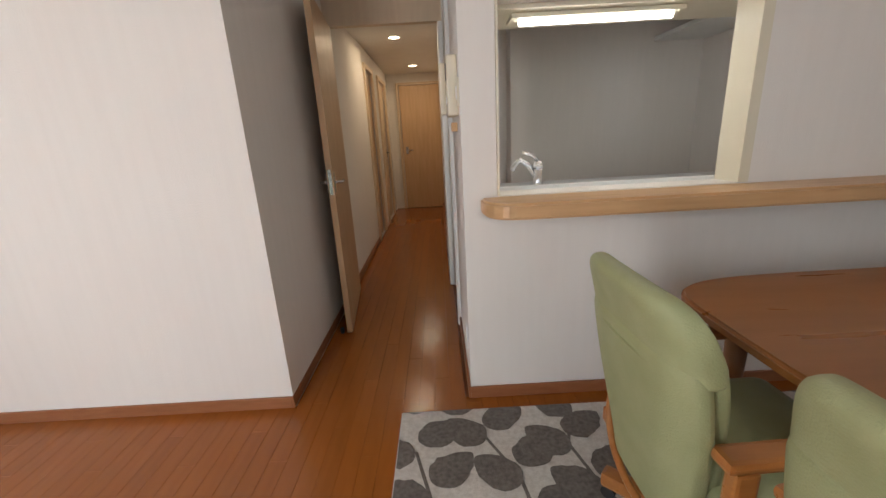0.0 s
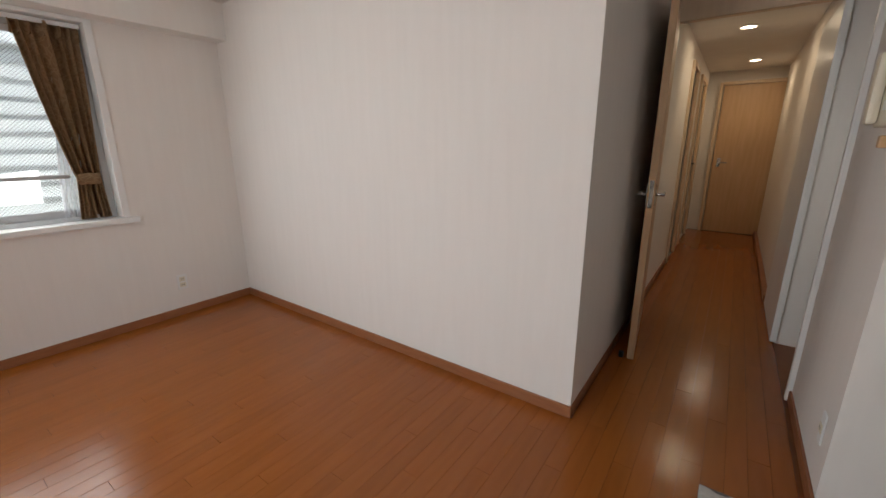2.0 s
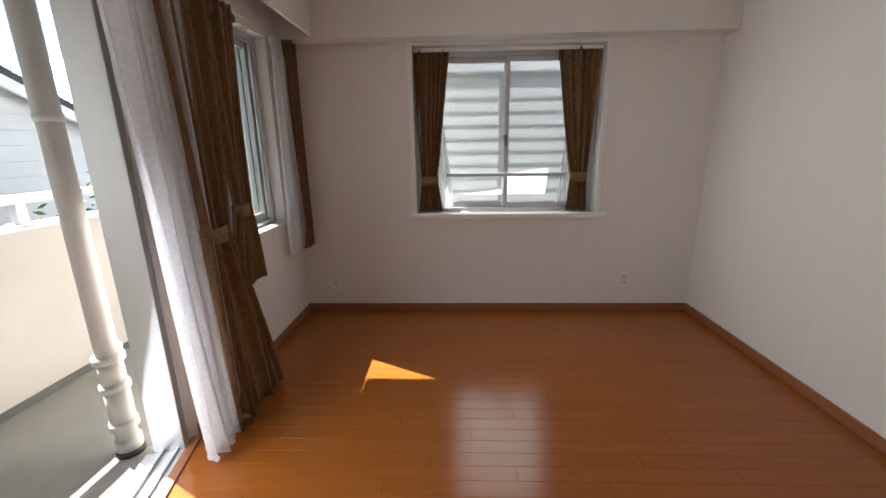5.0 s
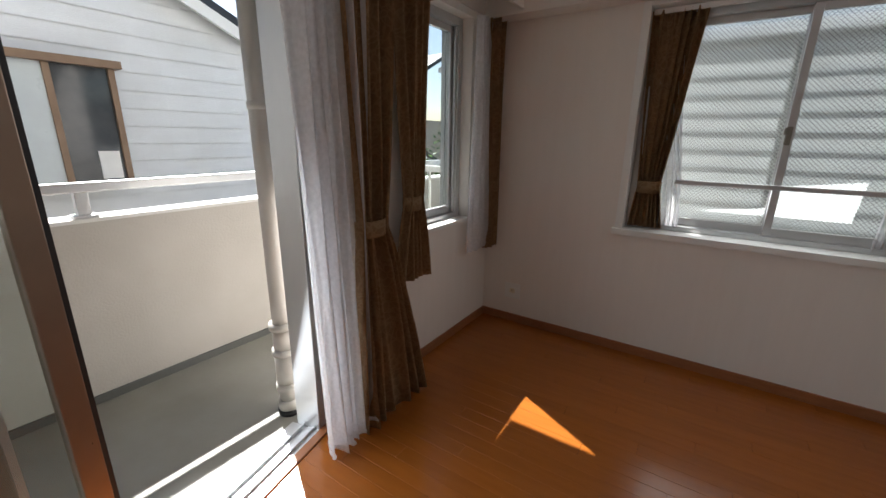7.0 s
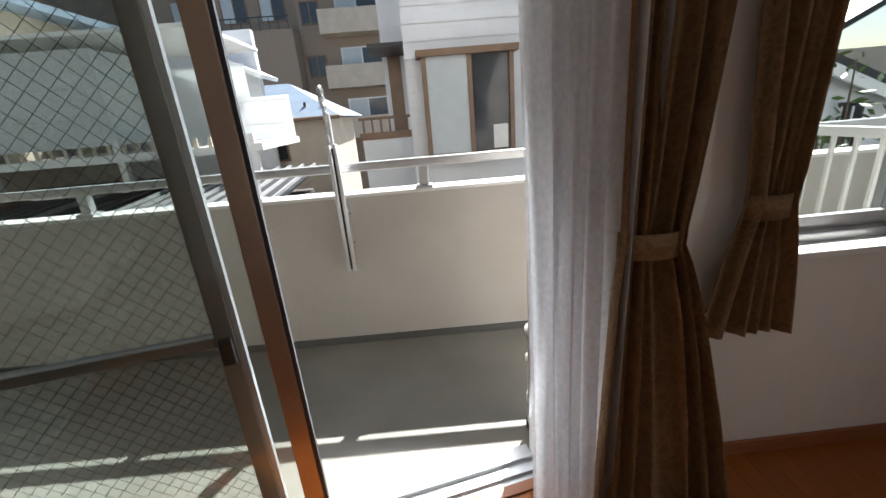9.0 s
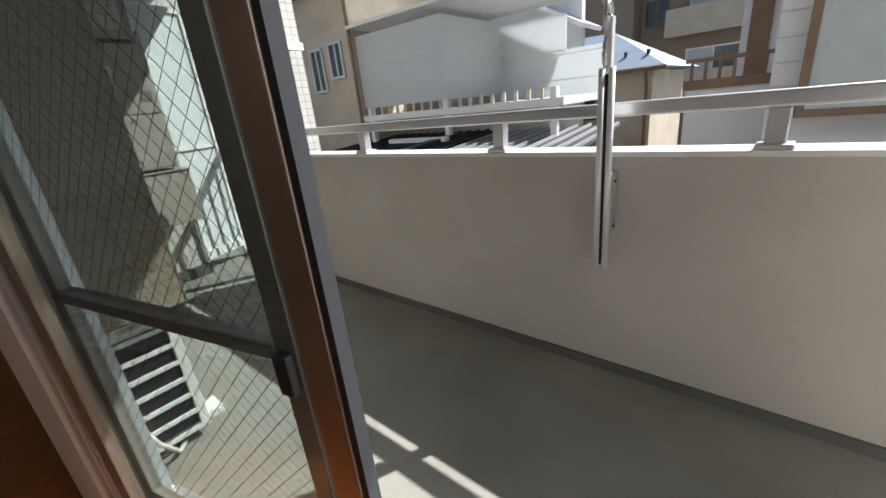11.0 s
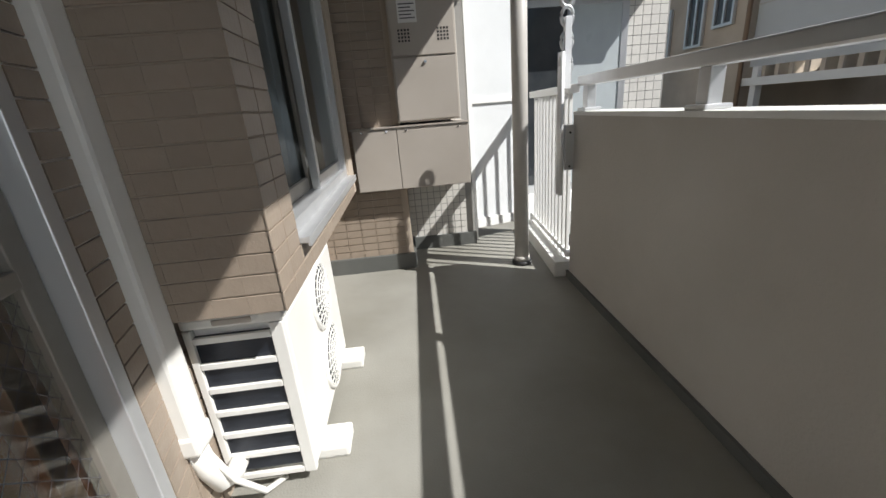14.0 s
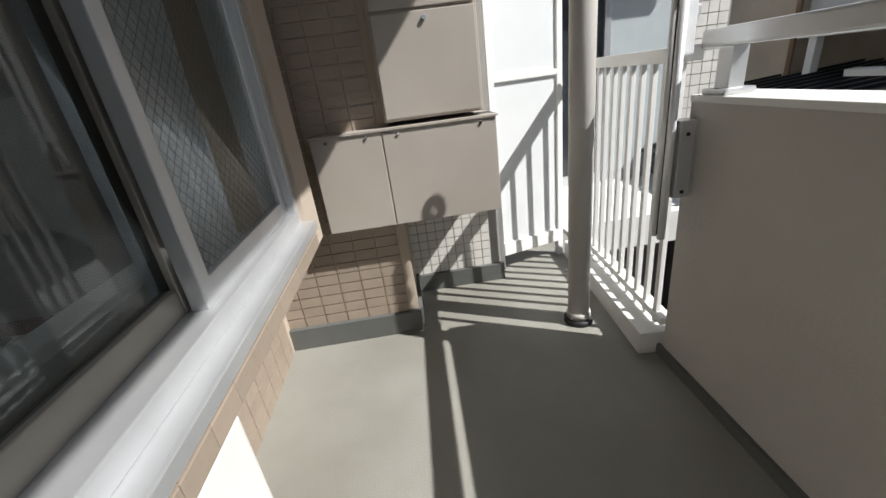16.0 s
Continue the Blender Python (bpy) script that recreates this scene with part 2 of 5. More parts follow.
BROWNBRICK = mat("brown_block_facade", (0.30, 0.235, 0.185), (0.25, 0.195, 0.15), 0.8, scale=14, bump=0.6, fine=8, per_piece=0.06)
BEIGE = mat("beige_render", (0.60, 0.52, 0.42), (0.55, 0.47, 0.38), 0.85, scale=3, bump=0.4, dirt=0.18)
ROOFDARK = mat("dark_metal_roof", (0.045, 0.047, 0.052), (0.03, 0.032, 0.036), 0.35, 0.3, scale=4, dirt=0.2)
ROOFBLUE = mat("blue_grey_metal_roof", (0.30, 0.38, 0.47), (0.26, 0.33, 0.41), 0.4, 0.2, scale=3, dirt=0.15)
LEAF = mat("green_leaf", (0.10, 0.20, 0.03), (0.05, 0.11, 0.018), 0.5, scale=5, per_piece=0.4)
BARK = mat("grey_bark", (0.16, 0.12, 0.085), (0.1, 0.075, 0.05), 0.9, scale=20, bump=0.8)
SOIL = mat("ground_asphalt", (0.06, 0.06, 0.058), (0.045, 0.045, 0.043), 0.9, scale=3, bump=0.5, dirt=0.2)
ROOMDARK = mat("dark_room_interior", (0.10, 0.09, 0.085), (0.07, 0.065, 0.06), 0.8)
PAPERLABEL = mat("paper_label", (0.75, 0.75, 0.73), None, 0.6)
INK = mat("grey_ink", (0.1, 0.1, 0.11), None, 0.7)
def milky_mat(name, through):
    m = mat(name, (0.82, 0.84, 0.85), (0.76, 0.78, 0.79), 0.4, scale=3)
    n, k = m.node_tree.nodes, m.node_tree.links
    tl, ms = n.new("ShaderNodeBsdfTranslucent"), n.new("ShaderNodeMixShader")
    tl.inputs[0].default_value = (0.82, 0.85, 0.86, 1)
    ms.inputs[0].default_value = through
    k.new(n["Principled BSDF"].outputs[0], ms.inputs[1]), k.new(tl.outputs[0], ms.inputs[2]), k.new(ms.outputs[0], n["Material Output"].inputs[0])
    return m


MILKY = milky_mat("milky_plastic_louvre", 0.14)
POLY = milky_mat("white_polycarbonate", 0.5)
STRIP = mat("white_steel_slats", (0.72, 0.74, 0.75), (0.66, 0.68, 0.69), 0.5, scale=3)
TUBE = glow("kitchen_tube_glow", (1.0, 0.98, 0.92), 1.5)
BULB = glow("downlight_glow", (1.0, 0.80, 0.55), 2)


# ---- building helpers ----
def box_bm(bm, lo, hi, bevel=0.0, m=None):
    made = bmesh.ops.create_cube(bm, size=1)["verts"]
    c = Matrix.LocRotScale([(a + b) / 2 for a, b in zip(lo, hi)], None, [abs(b - a) for a, b in zip(lo, hi)])
    bmesh.ops.transform(bm, matrix=c, verts=made)
    if bevel:
        edges = list({e for v in made for e in v.link_edges})
        r = bmesh.ops.bevel(bm, geom=edges, offset=bevel, segments=2, affect="EDGES", profile=0.6)
        made = list({v for f in r["faces"] for v in f.verts} | {v for v in made if v.is_valid})
    if m is not None:
        bmesh.ops.transform(bm, matrix=m, verts=made)
    return bm


def boxes(*items, bevel=0.0, m=None):
    bm = bmesh.new()
    for lo, hi in items:
        box_bm(bm, lo, hi, bevel, m)
    return bm


def rod_bm(bm, a, b, r, r2=None, n=12):
    a, b = Vector(a), Vector(b)
    made = bmesh.ops.create_cone(bm, cap_ends=True, segments=n, radius1=r, radius2=r if r2 is None else r2, depth=(b - a).length)["verts"]
    bmesh.ops.transform(bm, matrix=Matrix.Translation((a + b) / 2) @ (b - a).to_track_quat("Z", "Y").to_matrix().to_4x4(), verts=made)
    return bm


def rods(*items, n=12):
    bm = bmesh.new()
    for it in items:
        rod_bm(bm, *it, n=n)
    return bm


def tube(points, r, n=10, closed=False):
    """A bent round bar along points."""
    bm, rings = bmesh.new(), []
    pts = [Vector(p) for p in points]
    for i, p in enumerate(pts):
        d = (pts[(i + 1) % len(pts)] - pts[i - 1]) if closed or 0 < i < len(pts) - 1 else (pts[min(i + 1, len(pts) - 1)] - pts[max(i - 1, 0)])
        q = d.to_track_quat("Z", "Y")
        rings.append([bm.verts.new(p + q @ Vector((r * math.cos(6.2832 * j / n), r * math.sin(6.2832 * j / n), 0))) for j in range(n)])
    for i in range(len(rings) if closed else len(rings) - 1):
        u, v = rings[i], rings[(i + 1) % len(rings)]
        for j in range(n):
            bm.faces.new((u[j], u[(j + 1) % n], v[(j + 1) % n], v[j]))
    if not closed:
        bm.faces.new(rings[0][::-1]), bm.faces.new(rings[-1])
    return bm


def outline(points, z0, z1, bevel=0.0):
    """A plate with the given plan outline."""
    bm = bmesh.new()
    f = bm.faces.new([bm.verts.new((x, y, z0)) for x, y in points])
    g = bmesh.ops.extrude_face_region(bm, geom=[f])["geom"]
    bmesh.ops.translate(bm, vec=(0, 0, z1 - z0), verts=[v for v in g if isinstance(v, bmesh.types.BMVert)])
    bmesh.ops.recalc_face_normals(bm, faces=bm.faces)
    if bevel:
        bmesh.ops.bevel(bm, geom=[e for e in bm.edges if abs(e.verts[0].co.z - e.verts[1].co.z) < 1e-6], offset=bevel, segments=3, affect="EDGES")
    return bm


def sheet(fn, nu, nv):
    """A grid surface; fn(u, v) gives the place for u, v in 0..1."""
    bm = bmesh.new()
    g = [[bm.verts.new(fn(i / nu, j / nv)) for j in range(nv + 1)] for i in range(nu + 1)]
    for i in range(nu):
        for j in range(nv):
            bm.faces.new((g[i][j], g[i + 1][j], g[i + 1][j + 1], g[i][j + 1]))
    return bm


def root_of(o):
    while o.parent:
        o = o.parent
    return o


def part(name, bm, material, parent=None, label="", smooth=False, thick=0.0):
    me = bpy.data.meshes.new(name)
    if parent is not None:
        bm.transform(root_of(parent).matrix_basis.inverted())
    bm.to_mesh(me)
    bm.free()
    me.materials.append(material)
    if smooth:
        me.polygons.foreach_set("use_smooth", [True] * len(me.polygons))
    o = new(name, me)
    if parent is not None:
        o.parent = parent
    if label:
        o["label"] = label
    if thick:
        s = o.modifiers.new("thickness", "SOLIDIFY")
        s.thickness = thick
    return o


def thing(name, at, label, category, group="", kind=""):
    o = new(name)
    o.matrix_basis = at if isinstance(at, Matrix) else Matrix.Translation(at)
    o.empty_display_size = 0.1
    return tagged(o, label, category, group, kind)


def struct(name, bm, material, label, category):
    return tagged(part(name, bm, material), label, category, kind="structure")


def wall_with_hole(x0, x1, y0, y1, z0, z1, holes, axis):
    """Boxes of a wall with rectangular openings (a0, a1, b0, b1) along axis and height."""
    bm = bmesh.new()
    a0, a1 = (x0, x1) if axis == "x" else (y0, y1)

    def put(p, q, r, s):
        if q - p > 1e-4 and s - r > 1e-4:
            lo, hi = ((p, y0, r), (q, y1, s)) if axis == "x" else ((x0, p, r), (x1, q, s))
            box_bm(bm, lo, hi)
    at = a0
    for h0, h1, b0, b1 in sorted(holes):
        put(at, h0, z0, z1), put(h0, h1, z0, b0), put(h0, h1, b1, z1)
        at = h1
    put(at, a1, z0, z1)
    return bm


# ---- structure: living room ----
XW, YN, YS, CE = -3.31, 1.565, -1.51, 2.42
DOORWALL = pose(-1.80, -1.515, 0, 0, 0, 12)      # door wall: local x along it, local -y outdoors


def dw(lo, hi, bevel=0.0, bm=None):
    return box_bm(bm or bmesh.new(), lo, hi, bevel, DOORWALL)


floor = struct("floor", outline([(XW - 0.1, -1.60), (-1.80, -1.60), (0.22, -1.15), (2.8, -1.15), (2.8, 7.0), (-1.3, 7.0), (-1.3, 1.7), (XW - 0.1, 1.7)], -0.12, -0.012), FLOOR_GAP, "glossy orange-brown wooden floorboards of the flat", "floor")
struct("wall_west", wall_with_hole(XW - 0.22, XW, YS - 0.2, YN + 0.1, -0.1, CE, [(-0.61, 0.79, 0.785, 2.02)], "y"), PAPER, "white papered wall with a recessed window", "wall")
struct("wall_north", boxes(((XW, YN, -0.1), (-0.452, YN + 1.6, CE)), ), PAPER, "plain white papered wall beside the corridor", "wall")
struct("wall_south", wall_with_hole(XW, -1.80, YS - 0.2, YS, -0.1, CE, [(-3.03, -2.38, 0.80, 2.0)], "x"), PAPER, "white papered wall with a narrow window", "wall")
struct("wall_door_side", boxes(((0.0, -0.15, 2.03), (2.12, 0.0, CE)), m=DOORWALL), PAPER, "white wall strip above the balcony door", "wall")
struct("wall_door_jamb", boxes(((1.92, -0.15, -0.1), (2.12, 0.0, 2.03)), m=DOORWALL), PAPER, "white wall end beside the balcony door", "wall")
struct("wall_bay", wall_with_hole(0.262, 2.06, -1.215, -1.08, -0.1, CE, [(0.40, 1.74, 0.66, 2.0)], "x"), PAPER, "outer wall with the bay window opening", "wall")
struct("wall_east", boxes(((2.75, -1.08, -0.1), (2.9, YN, CE))), PAPER, "plain white end wall of the dining area", "wall")
struct("wall_corner_block", boxes(((2.06, -1.215, -0.1), (2.75, -1.08, CE))), PAPER, "plain white wall beside the bay", "wall")
struct("ceiling", boxes(((XW - 0.2, -1.08, CE), (2.9, YN, CE + 0.1)), ((XW - 0.2, -1.72, CE), (-1.0, -1.08, CE + 0.1)), ((-1.0, -1.4, CE), (0.2, -1.08, CE + 0.1))), CEIL, "white papered ceiling", "ceiling")
struct("beam_west", boxes(((XW, YS, 2.02), (-3.16, YN, CE)), bevel=0.004), PAPER, "papered ceiling beam above the window", "beam")
struct("beam_north", boxes(((-3.16, 1.17, 2.26), (-0.459, YN, CE)), bevel=0.004), PAPER, "papered ceiling soffit along the wall", "beam")
struct("beam_south", boxes(((-3.16, -1.27, 2.04), (-0.6, -1.25, CE)), ((-3.16, -1.34, 2.10), (-0.6, -1.27, CE)), ((-3.16, YS, 2.04), (-1.8, -1.50, CE))), PAPER, "papered curtain pelmet along the window wall", "beam")
struct("trim", boxes(((XW + 0.001, -0.645, 0.765), (XW + 0.035, 0.855, 0.802)), ((XW - 0.19, -0.609, 0.765), (XW, 0.789, 0.80)), bevel=0.004), WHITE, "white window sill board", "sill")
struct("trim_window_lining", boxes(((XW - 0.19, -0.63, 0.803), (XW + 0.012, -0.59, 2.018)), ((XW - 0.19, 0.77, 0.803), (XW + 0.012, 0.81, 2.018)), ((XW - 0.19, -0.59, 1.995), (XW + 0.01, 0.77, 2.018)), bevel=0.003), WHITE, "white window lining boards", "trim")


def skirting(name, lo, hi, m=None):
    struct(name, boxes((lo, hi), bevel=0.003, m=m), SKIRT, "brown wooden skirting board at the wall foot", "baseboard")


skirting("baseboard", (XW, YS, 0.0), (XW + 0.012, YN, 0.06))
skirting("baseboard", (XW + 0.013, YN - 0.012, 0.0), (-0.459, YN, 0.06))
skirting("baseboard", (XW + 0.013, YS, 0.0), (-1.82, YS + 0.012, 0.06))
skirting("baseboard", (-0.459, YN - 0.011, 0.0), (-0.447, 3.165, 0.06))
skirting("baseboard", (0.418, YN - 0.014, 0.0), (2.75, YN - 0.002, 0.06))
skirting("baseboard", (0.406, YN - 0.012, 0.0), (0.418, 2.33, 0.06))

# ---- corridor and kitchen shell ----
COR = 2.22
struct("wall_corridor_west", wall_with_hole(-0.62, -0.46, 3.165, 7.0, -0.1, COR, [(4.72, 5.28, 0, 2.0), (5.75, 6.5, 0, 2.0)], "y"), PAPER, "papered corridor wall with door openings", "wall")
struct("wall_corridor_end", boxes(((-0.62, 6.95, -0.1), (0.6, 7.1, COR))), PAPER, "papered wall at the corridor end", "wall")
struct("wall_corridor_east", boxes(((0.40, 3.1, -0.1), (0.52, 6.95, COR)), ), PAPER, "papered corridor wall", "wall")
struct("wall_corridor_rooms", boxes(((-1.3, 4.5, -0.1), (-1.2, 6.8, COR)), ((-1.2, 4.4, -0.1), (-0.62, 4.5, COR)), ((-1.2, 6.6, -0.1), (-0.62, 6.7, COR))), PAPER, "dim room wall behind the corridor openings", "wall")
struct("ceiling_corridor", boxes(((-1.3, 3.165, COR), (0.6, 7.1, COR + 0.1)), ((-0.46, YN, 2.32), (0.45, 3.165, CE + 0.1))), CEIL, "papered corridor ceiling", "ceiling")
struct("lintel_corridor", boxes(((-0.459, 3.10, 2.03), (0.40, 3.165, 2.32))), FRAMEWOOD, "cream wooden door head in the corridor", "trim")
# counter wall with hatch
struct("wall_counter", wall_with_hole(0.418, 2.75, YN, YN + 0.13, -0.1, CE, [(0.56, 1.62, 0.985, 1.735)], "x"), PAPER, "white papered half wall with a kitchen hatch", "wall")
struct("wall_counter_return", boxes(((0.418, YN + 0.13, -0.1), (0.54, 2.33, CE))), PAPER, "white wall return with the intercom", "wall")
struct("trim_hatch", boxes(((1.575, YN - 0.008, 0.986), (1.618, YN + 0.14, 1.73)), ((0.562, YN - 0.004, 0.986), (0.572, YN + 0.14, 1.73))), CREAM, "cream hatch lining", "trim")
struct("wall_kitchen_back", boxes(((0.54, 3.3, -0.1), (2.75, 3.4, CE)), ((0.9, 3.12, -0.1), (1.03, 3.3, CE))), PAPER, "plain white kitchen wall", "wall")
struct("wall_kitchen_east", boxes(((2.45, YN + 0.13, -0.1), (2.6, 3.3, CE))), PAPER, "plain white kitchen side wall", "wall")
struct("ceiling_kitchen", boxes(((0.45, YN + 0.13, CE), (2.75, 3.4, CE + 0.1))), CEIL, "white kitchen ceiling", "ceiling")
struct("trim_corner", boxes(((0.395, 2.33, 0.0), (0.55, 2.36, 2.1)), bevel=0.004), WHITE, "white corner trim at the wall end", "trim")

# ---- balcony shell ----
ZB = -0.08
struct("balcony_floor", boxes(((-4.6, -2.95, ZB - 0.15), (3.2, -1.0, ZB))), DECK, "grey-green coated balcony floor", "floor")
struct("wall_bay_foot", boxes(((0.20, -1.235, ZB), (2.06, -1.215, 0.54))), GROUT, "tile-grey wall foot behind the air conditioner", "wall")
PAR = pose(-1.0, -2.735, 0, 0, 0, -1.6)          # parapet: local x along it, local y towards the building
struct("wall_parapet", boxes(((-3.6, -0.15, ZB), (2.58, 0.0, 0.885)), m=PAR), PARAPET, "beige painted balcony parapet", "wall")
struct("trim_coping", boxes(((-3.6, -0.155, 0.885), (2.585, 0.002, 0.905)), bevel=0.004, m=PAR), CAP, "white coping on the parapet", "trim")
struct("trim_upstand", boxes(((-3.6, 0.0, ZB), (2.6, 0.014, -0.035)), m=PAR), DECKEDGE, "dark grey floor coating turned up the parapet", "trim")
struct("balcony_slab", outline([(-3.33, -2.80), (6.5, -3.06), (6.5, -1.0), (-3.33, -1.0)], 2.38, 2.58), SLAB, "painted concrete slab of the balcony above", "ceiling")
struct("wall_outer_tiles", boxes(((2.06, -1.86, ZB), (2.45, -1.216, 2.38))), GROUT, "tiled wall beside the service boxes", "wall")
struct("wall_white_mosaic", boxes(((2.45, -2.36, ZB), (2.6, -1.5, 2.38))), WGROUT, "white mosaic tiled wall", "wall")
struct("ground", boxes(((-300, -300, -3.2), (300, 300, -3.0))), SOIL, "dark ground far below the balcony", "ground")
# Upper box is stretched west, out of view, to keep sun off window_1.
struct("building_body", boxes(((-4.0, -1.70, -3.0), (3.2, 8.2, -0.25)), ((-4.6, YS - 0.2, CE + 0.2), (3.2, 8.2, 5.0)), ((2.92, -1.0, -0.2), (3.2, 8.2, CE + 0.2))), SLAB, "concrete body of the apartment house, unseen upper storey widened to block sun", "building")


def balcony_rail():
    r = thing("balcony_railing", PAR @ pose(0, -0.1, 0.905), "silver aluminium handrail on short posts along the parapet", "railing")
    part("handrail", boxes(((-3.6, -0.078, 1.03), (2.6, -0.022, 1.08)), bevel=0.008, m=PAR), ALU, r)
    for x in (-2.4, -1.39, -0.384, 0.62, 1.61, 2.5):
        p = part("post", boxes(((x - 0.028, -0.074, 0.92), (x + 0.028, -0.026, 1.03)), bevel=0.004, m=PAR), ALU, r)
        part("base_plate", boxes(((x - 0.05, -0.095, 0.905), (x + 0.05, -0.005, 0.922)), bevel=0.006, m=PAR), ALU, p)


balcony_rail()


# ---- windows and doors ----
def diamond_wires(w, h, step, m, y):
    """Thin crossed wires inside a pane that is w wide and h high."""
    bm = bmesh.new()
    k = -h
    while k < w:
        for s in (1, -1):
            a, b = max(0, k), min(w, k + h)
            if b - a > 0.01:
                z0, z1 = a - k, b - k
                if s < 0:
                    z0, z1 = h - z0, h - z1
                d = Vector((b - a, 0, z1 - z0)).normalized() * 0.0008
                n = Vector((-d.z, 0, d.x))
                vs = [bm.verts.new(Vector((x, y, z)) + e) for x, z, e in ((a, z0, n), (a, z0, -n), (b, z1, -n), (b, z1, n))]
                bm.faces.new(vs)
        k += step
    bm.transform(m)
    return bm


def sash(parent, name, lo, hi, y, st, material, m, glass, wires=0.0, mid=None):
    """A framed pane in a wall's local frame: x and z from lo to hi, centred at y, with stiles st wide."""
    (x0, z0), (x1, z1) = lo, hi
    t = 0.016
    s = part(name, boxes(((x0, y - t, z0), (x0 + st, y + t, z1)), ((x1 - st, y - t, z0), (x1, y + t, z1)), ((x0 + st, y - t + 0.002, z0), (x1 - st, y + t - 0.002, z0 + st * 1.3)), ((x0 + st, y - t + 0.002, z1 - st), (x1 - st, y + t - 0.002, z1)), bevel=0.003, m=m), material, parent)
    p = part("pane", boxes(((x0 + st, y - 0.003, z0 + st), (x1 - st, y + 0.003, z1 - st)), m=m), glass, s)
    p.visible_shadow = False
    if mid:
        part("mid_rail", boxes(((x0 + st, y - t - 0.004, mid - 0.015), (x1 - st, y + t + 0.004, mid + 0.015)), bevel=0.003, m=m), material, s)
    if wires:
        part("wire_mesh", diamond_wires(x1 - x0 - 2 * st, z1 - z0 - 2 * st, wires, m @ Matrix.Translation((x0 + st, 0, z0 + st)), y - 0.004), INK, s)["kind"] = "stuff"
    return s


def balcony_door():
    d = tagged(thing("door_1", DOORWALL, "open sliding balcony door with grey-brown aluminium leaves and wired glass", "door"), kind="structure")
    m = DOORWALL
    part("door_frame", boxes(((0.03, -0.14, 0.0), (0.075, -0.012, 2.03)), ((1.875, -0.156, 0.0), (1.918, -0.012, 2.03)), ((0.075, -0.14, 1.985), (1.875, -0.012, 2.03)), bevel=0.003, m=m), ALU, d)
    part("door_sill", boxes(((0.075, -0.17, -0.07), (1.875, -0.075, 0.0)), ((0.075, -0.045, -0.02), (1.875, -0.035, 0.016)), ((0.075, -0.105, -0.02), (1.875, -0.095, 0.016)), ((0.075, -0.075, -0.03), (1.875, -0.012, 0.003)), bevel=0.002, m=m), ALU, d)
    part("threshold", boxes(((0.0, -0.012, -0.04), (1.918, 0.03, 0.008)), bevel=0.003, m=m), SKIRT, d, "brown wooden threshold strip")
    a = sash(d, "sliding_leaf", (0.85, 0.018), (1.85, 1.98), -0.04, 0.055, BRONZE, m, GLASS)
    part("edge_strip", boxes(((0.838, -0.052, 0.018), (0.849, -0.028, 1.98)), m=m), DARK, a)
    b = sash(d, "outer_leaf", (0.99, 0.018), (1.875, 1.98), -0.10, 0.05, SHADEALU, m, GLASS, 0.045, 0.77)
    part("edge_strip", boxes(((0.974, -0.112, 0.018), (0.989, -0.088, 1.98)), m=m), ALU, b)
    part("latch", boxes(((0.995, -0.084, 0.70), (1.03, -0.064, 0.78)), bevel=0.006, m=m), DARK, b)


def window_west():
    m = Matrix.Translation((XW - 0.15, 0, 0)) @ pose(0, 0, 0, 0, 0, 90)
    w = tagged(thing("window_1", (XW - 0.15, 0.09, 0.80), "white aluminium sliding window with wired obscured glass", "window"), kind="structure")
    part("window_frame", boxes(((-0.59, -0.05, 0.80), (-0.55, 0.05, 1.995)), ((0.73, -0.05, 0.80), (0.77, 0.05, 1.995)), ((-0.55, -0.05, 0.80), (0.73, 0.05, 0.83)), ((-0.55, -0.05, 1.94), (0.73, 0.05, 1.995)), bevel=0.004, m=m), ALU, w)
    a = sash(w, "sash", (-0.55, 0.83), (0.115, 1.94), 0.02, 0.035, ALU, m, FROST, 0.02)
    b = sash(w, "sash", (0.085, 0.83), (0.73, 1.94), -0.02, 0.035, ALU, m, FROST, 0.02)
    part("guard_bar", boxes(((-0.36, -0.062, 1.075), (0.57, -0.049, 1.10)), bevel=0.003, m=m), ALU, w)
    part("latch", boxes(((0.085, -0.055, 1.30), (0.11, -0.037, 1.39)), ((0.075, -0.068, 1.35), (0.10, -0.05, 1.385)), bevel=0.005, m=m), SHADEALU, b)
    part("curtain_rail", boxes(((-0.585, -0.10, 1.965), (0.765, -0.08, 1.99)), bevel=0.003, m=m), WHITE, w)


def window_south():
    m = Matrix.Translation((0, YS - 0.12, 0))
    w = tagged(thing("window_2", (-2.7, YS - 0.12, 0.80), "narrow white aluminium window with clear glass", "window"), kind="structure")
    part("window_frame", boxes(((-3.03, -0.07, 0.80), (-2.985, 0.05, 2.0)), ((-2.425, -0.07, 0.80), (-2.38, 0.05, 2.0)), ((-2.985, -0.07, 0.80), (-2.425, 0.05, 0.835)), ((-2.985, -0.07, 1.955), (-2.425, 0.05, 2.0)), bevel=0.004, m=m), ALU, w)
    sash(w, "sash", (-2.985, 0.835), (-2.425, 1.955), 0.0, 0.036, ALU, m, GLASS)
    part("guide_rail", boxes(((-2.984, -0.06, 0.836), (-2.962, -0.03, 1.954)), ((-2.984, 0.022, 0.836), (-2.97, 0.04, 1.954)), bevel=0.002, m=m), ALU, w)
    part("window_sill", boxes(((-3.03, YS - 0.07, 0.785), (-2.38, YS + 0.02, 0.806)), bevel=0.003), WHITE, w)


balcony_door(), window_west(), window_south()


# ---- curtains ----
def smooth(t):
    t = min(1, max(0, t))
    return t * t * (3 - 2 * t)


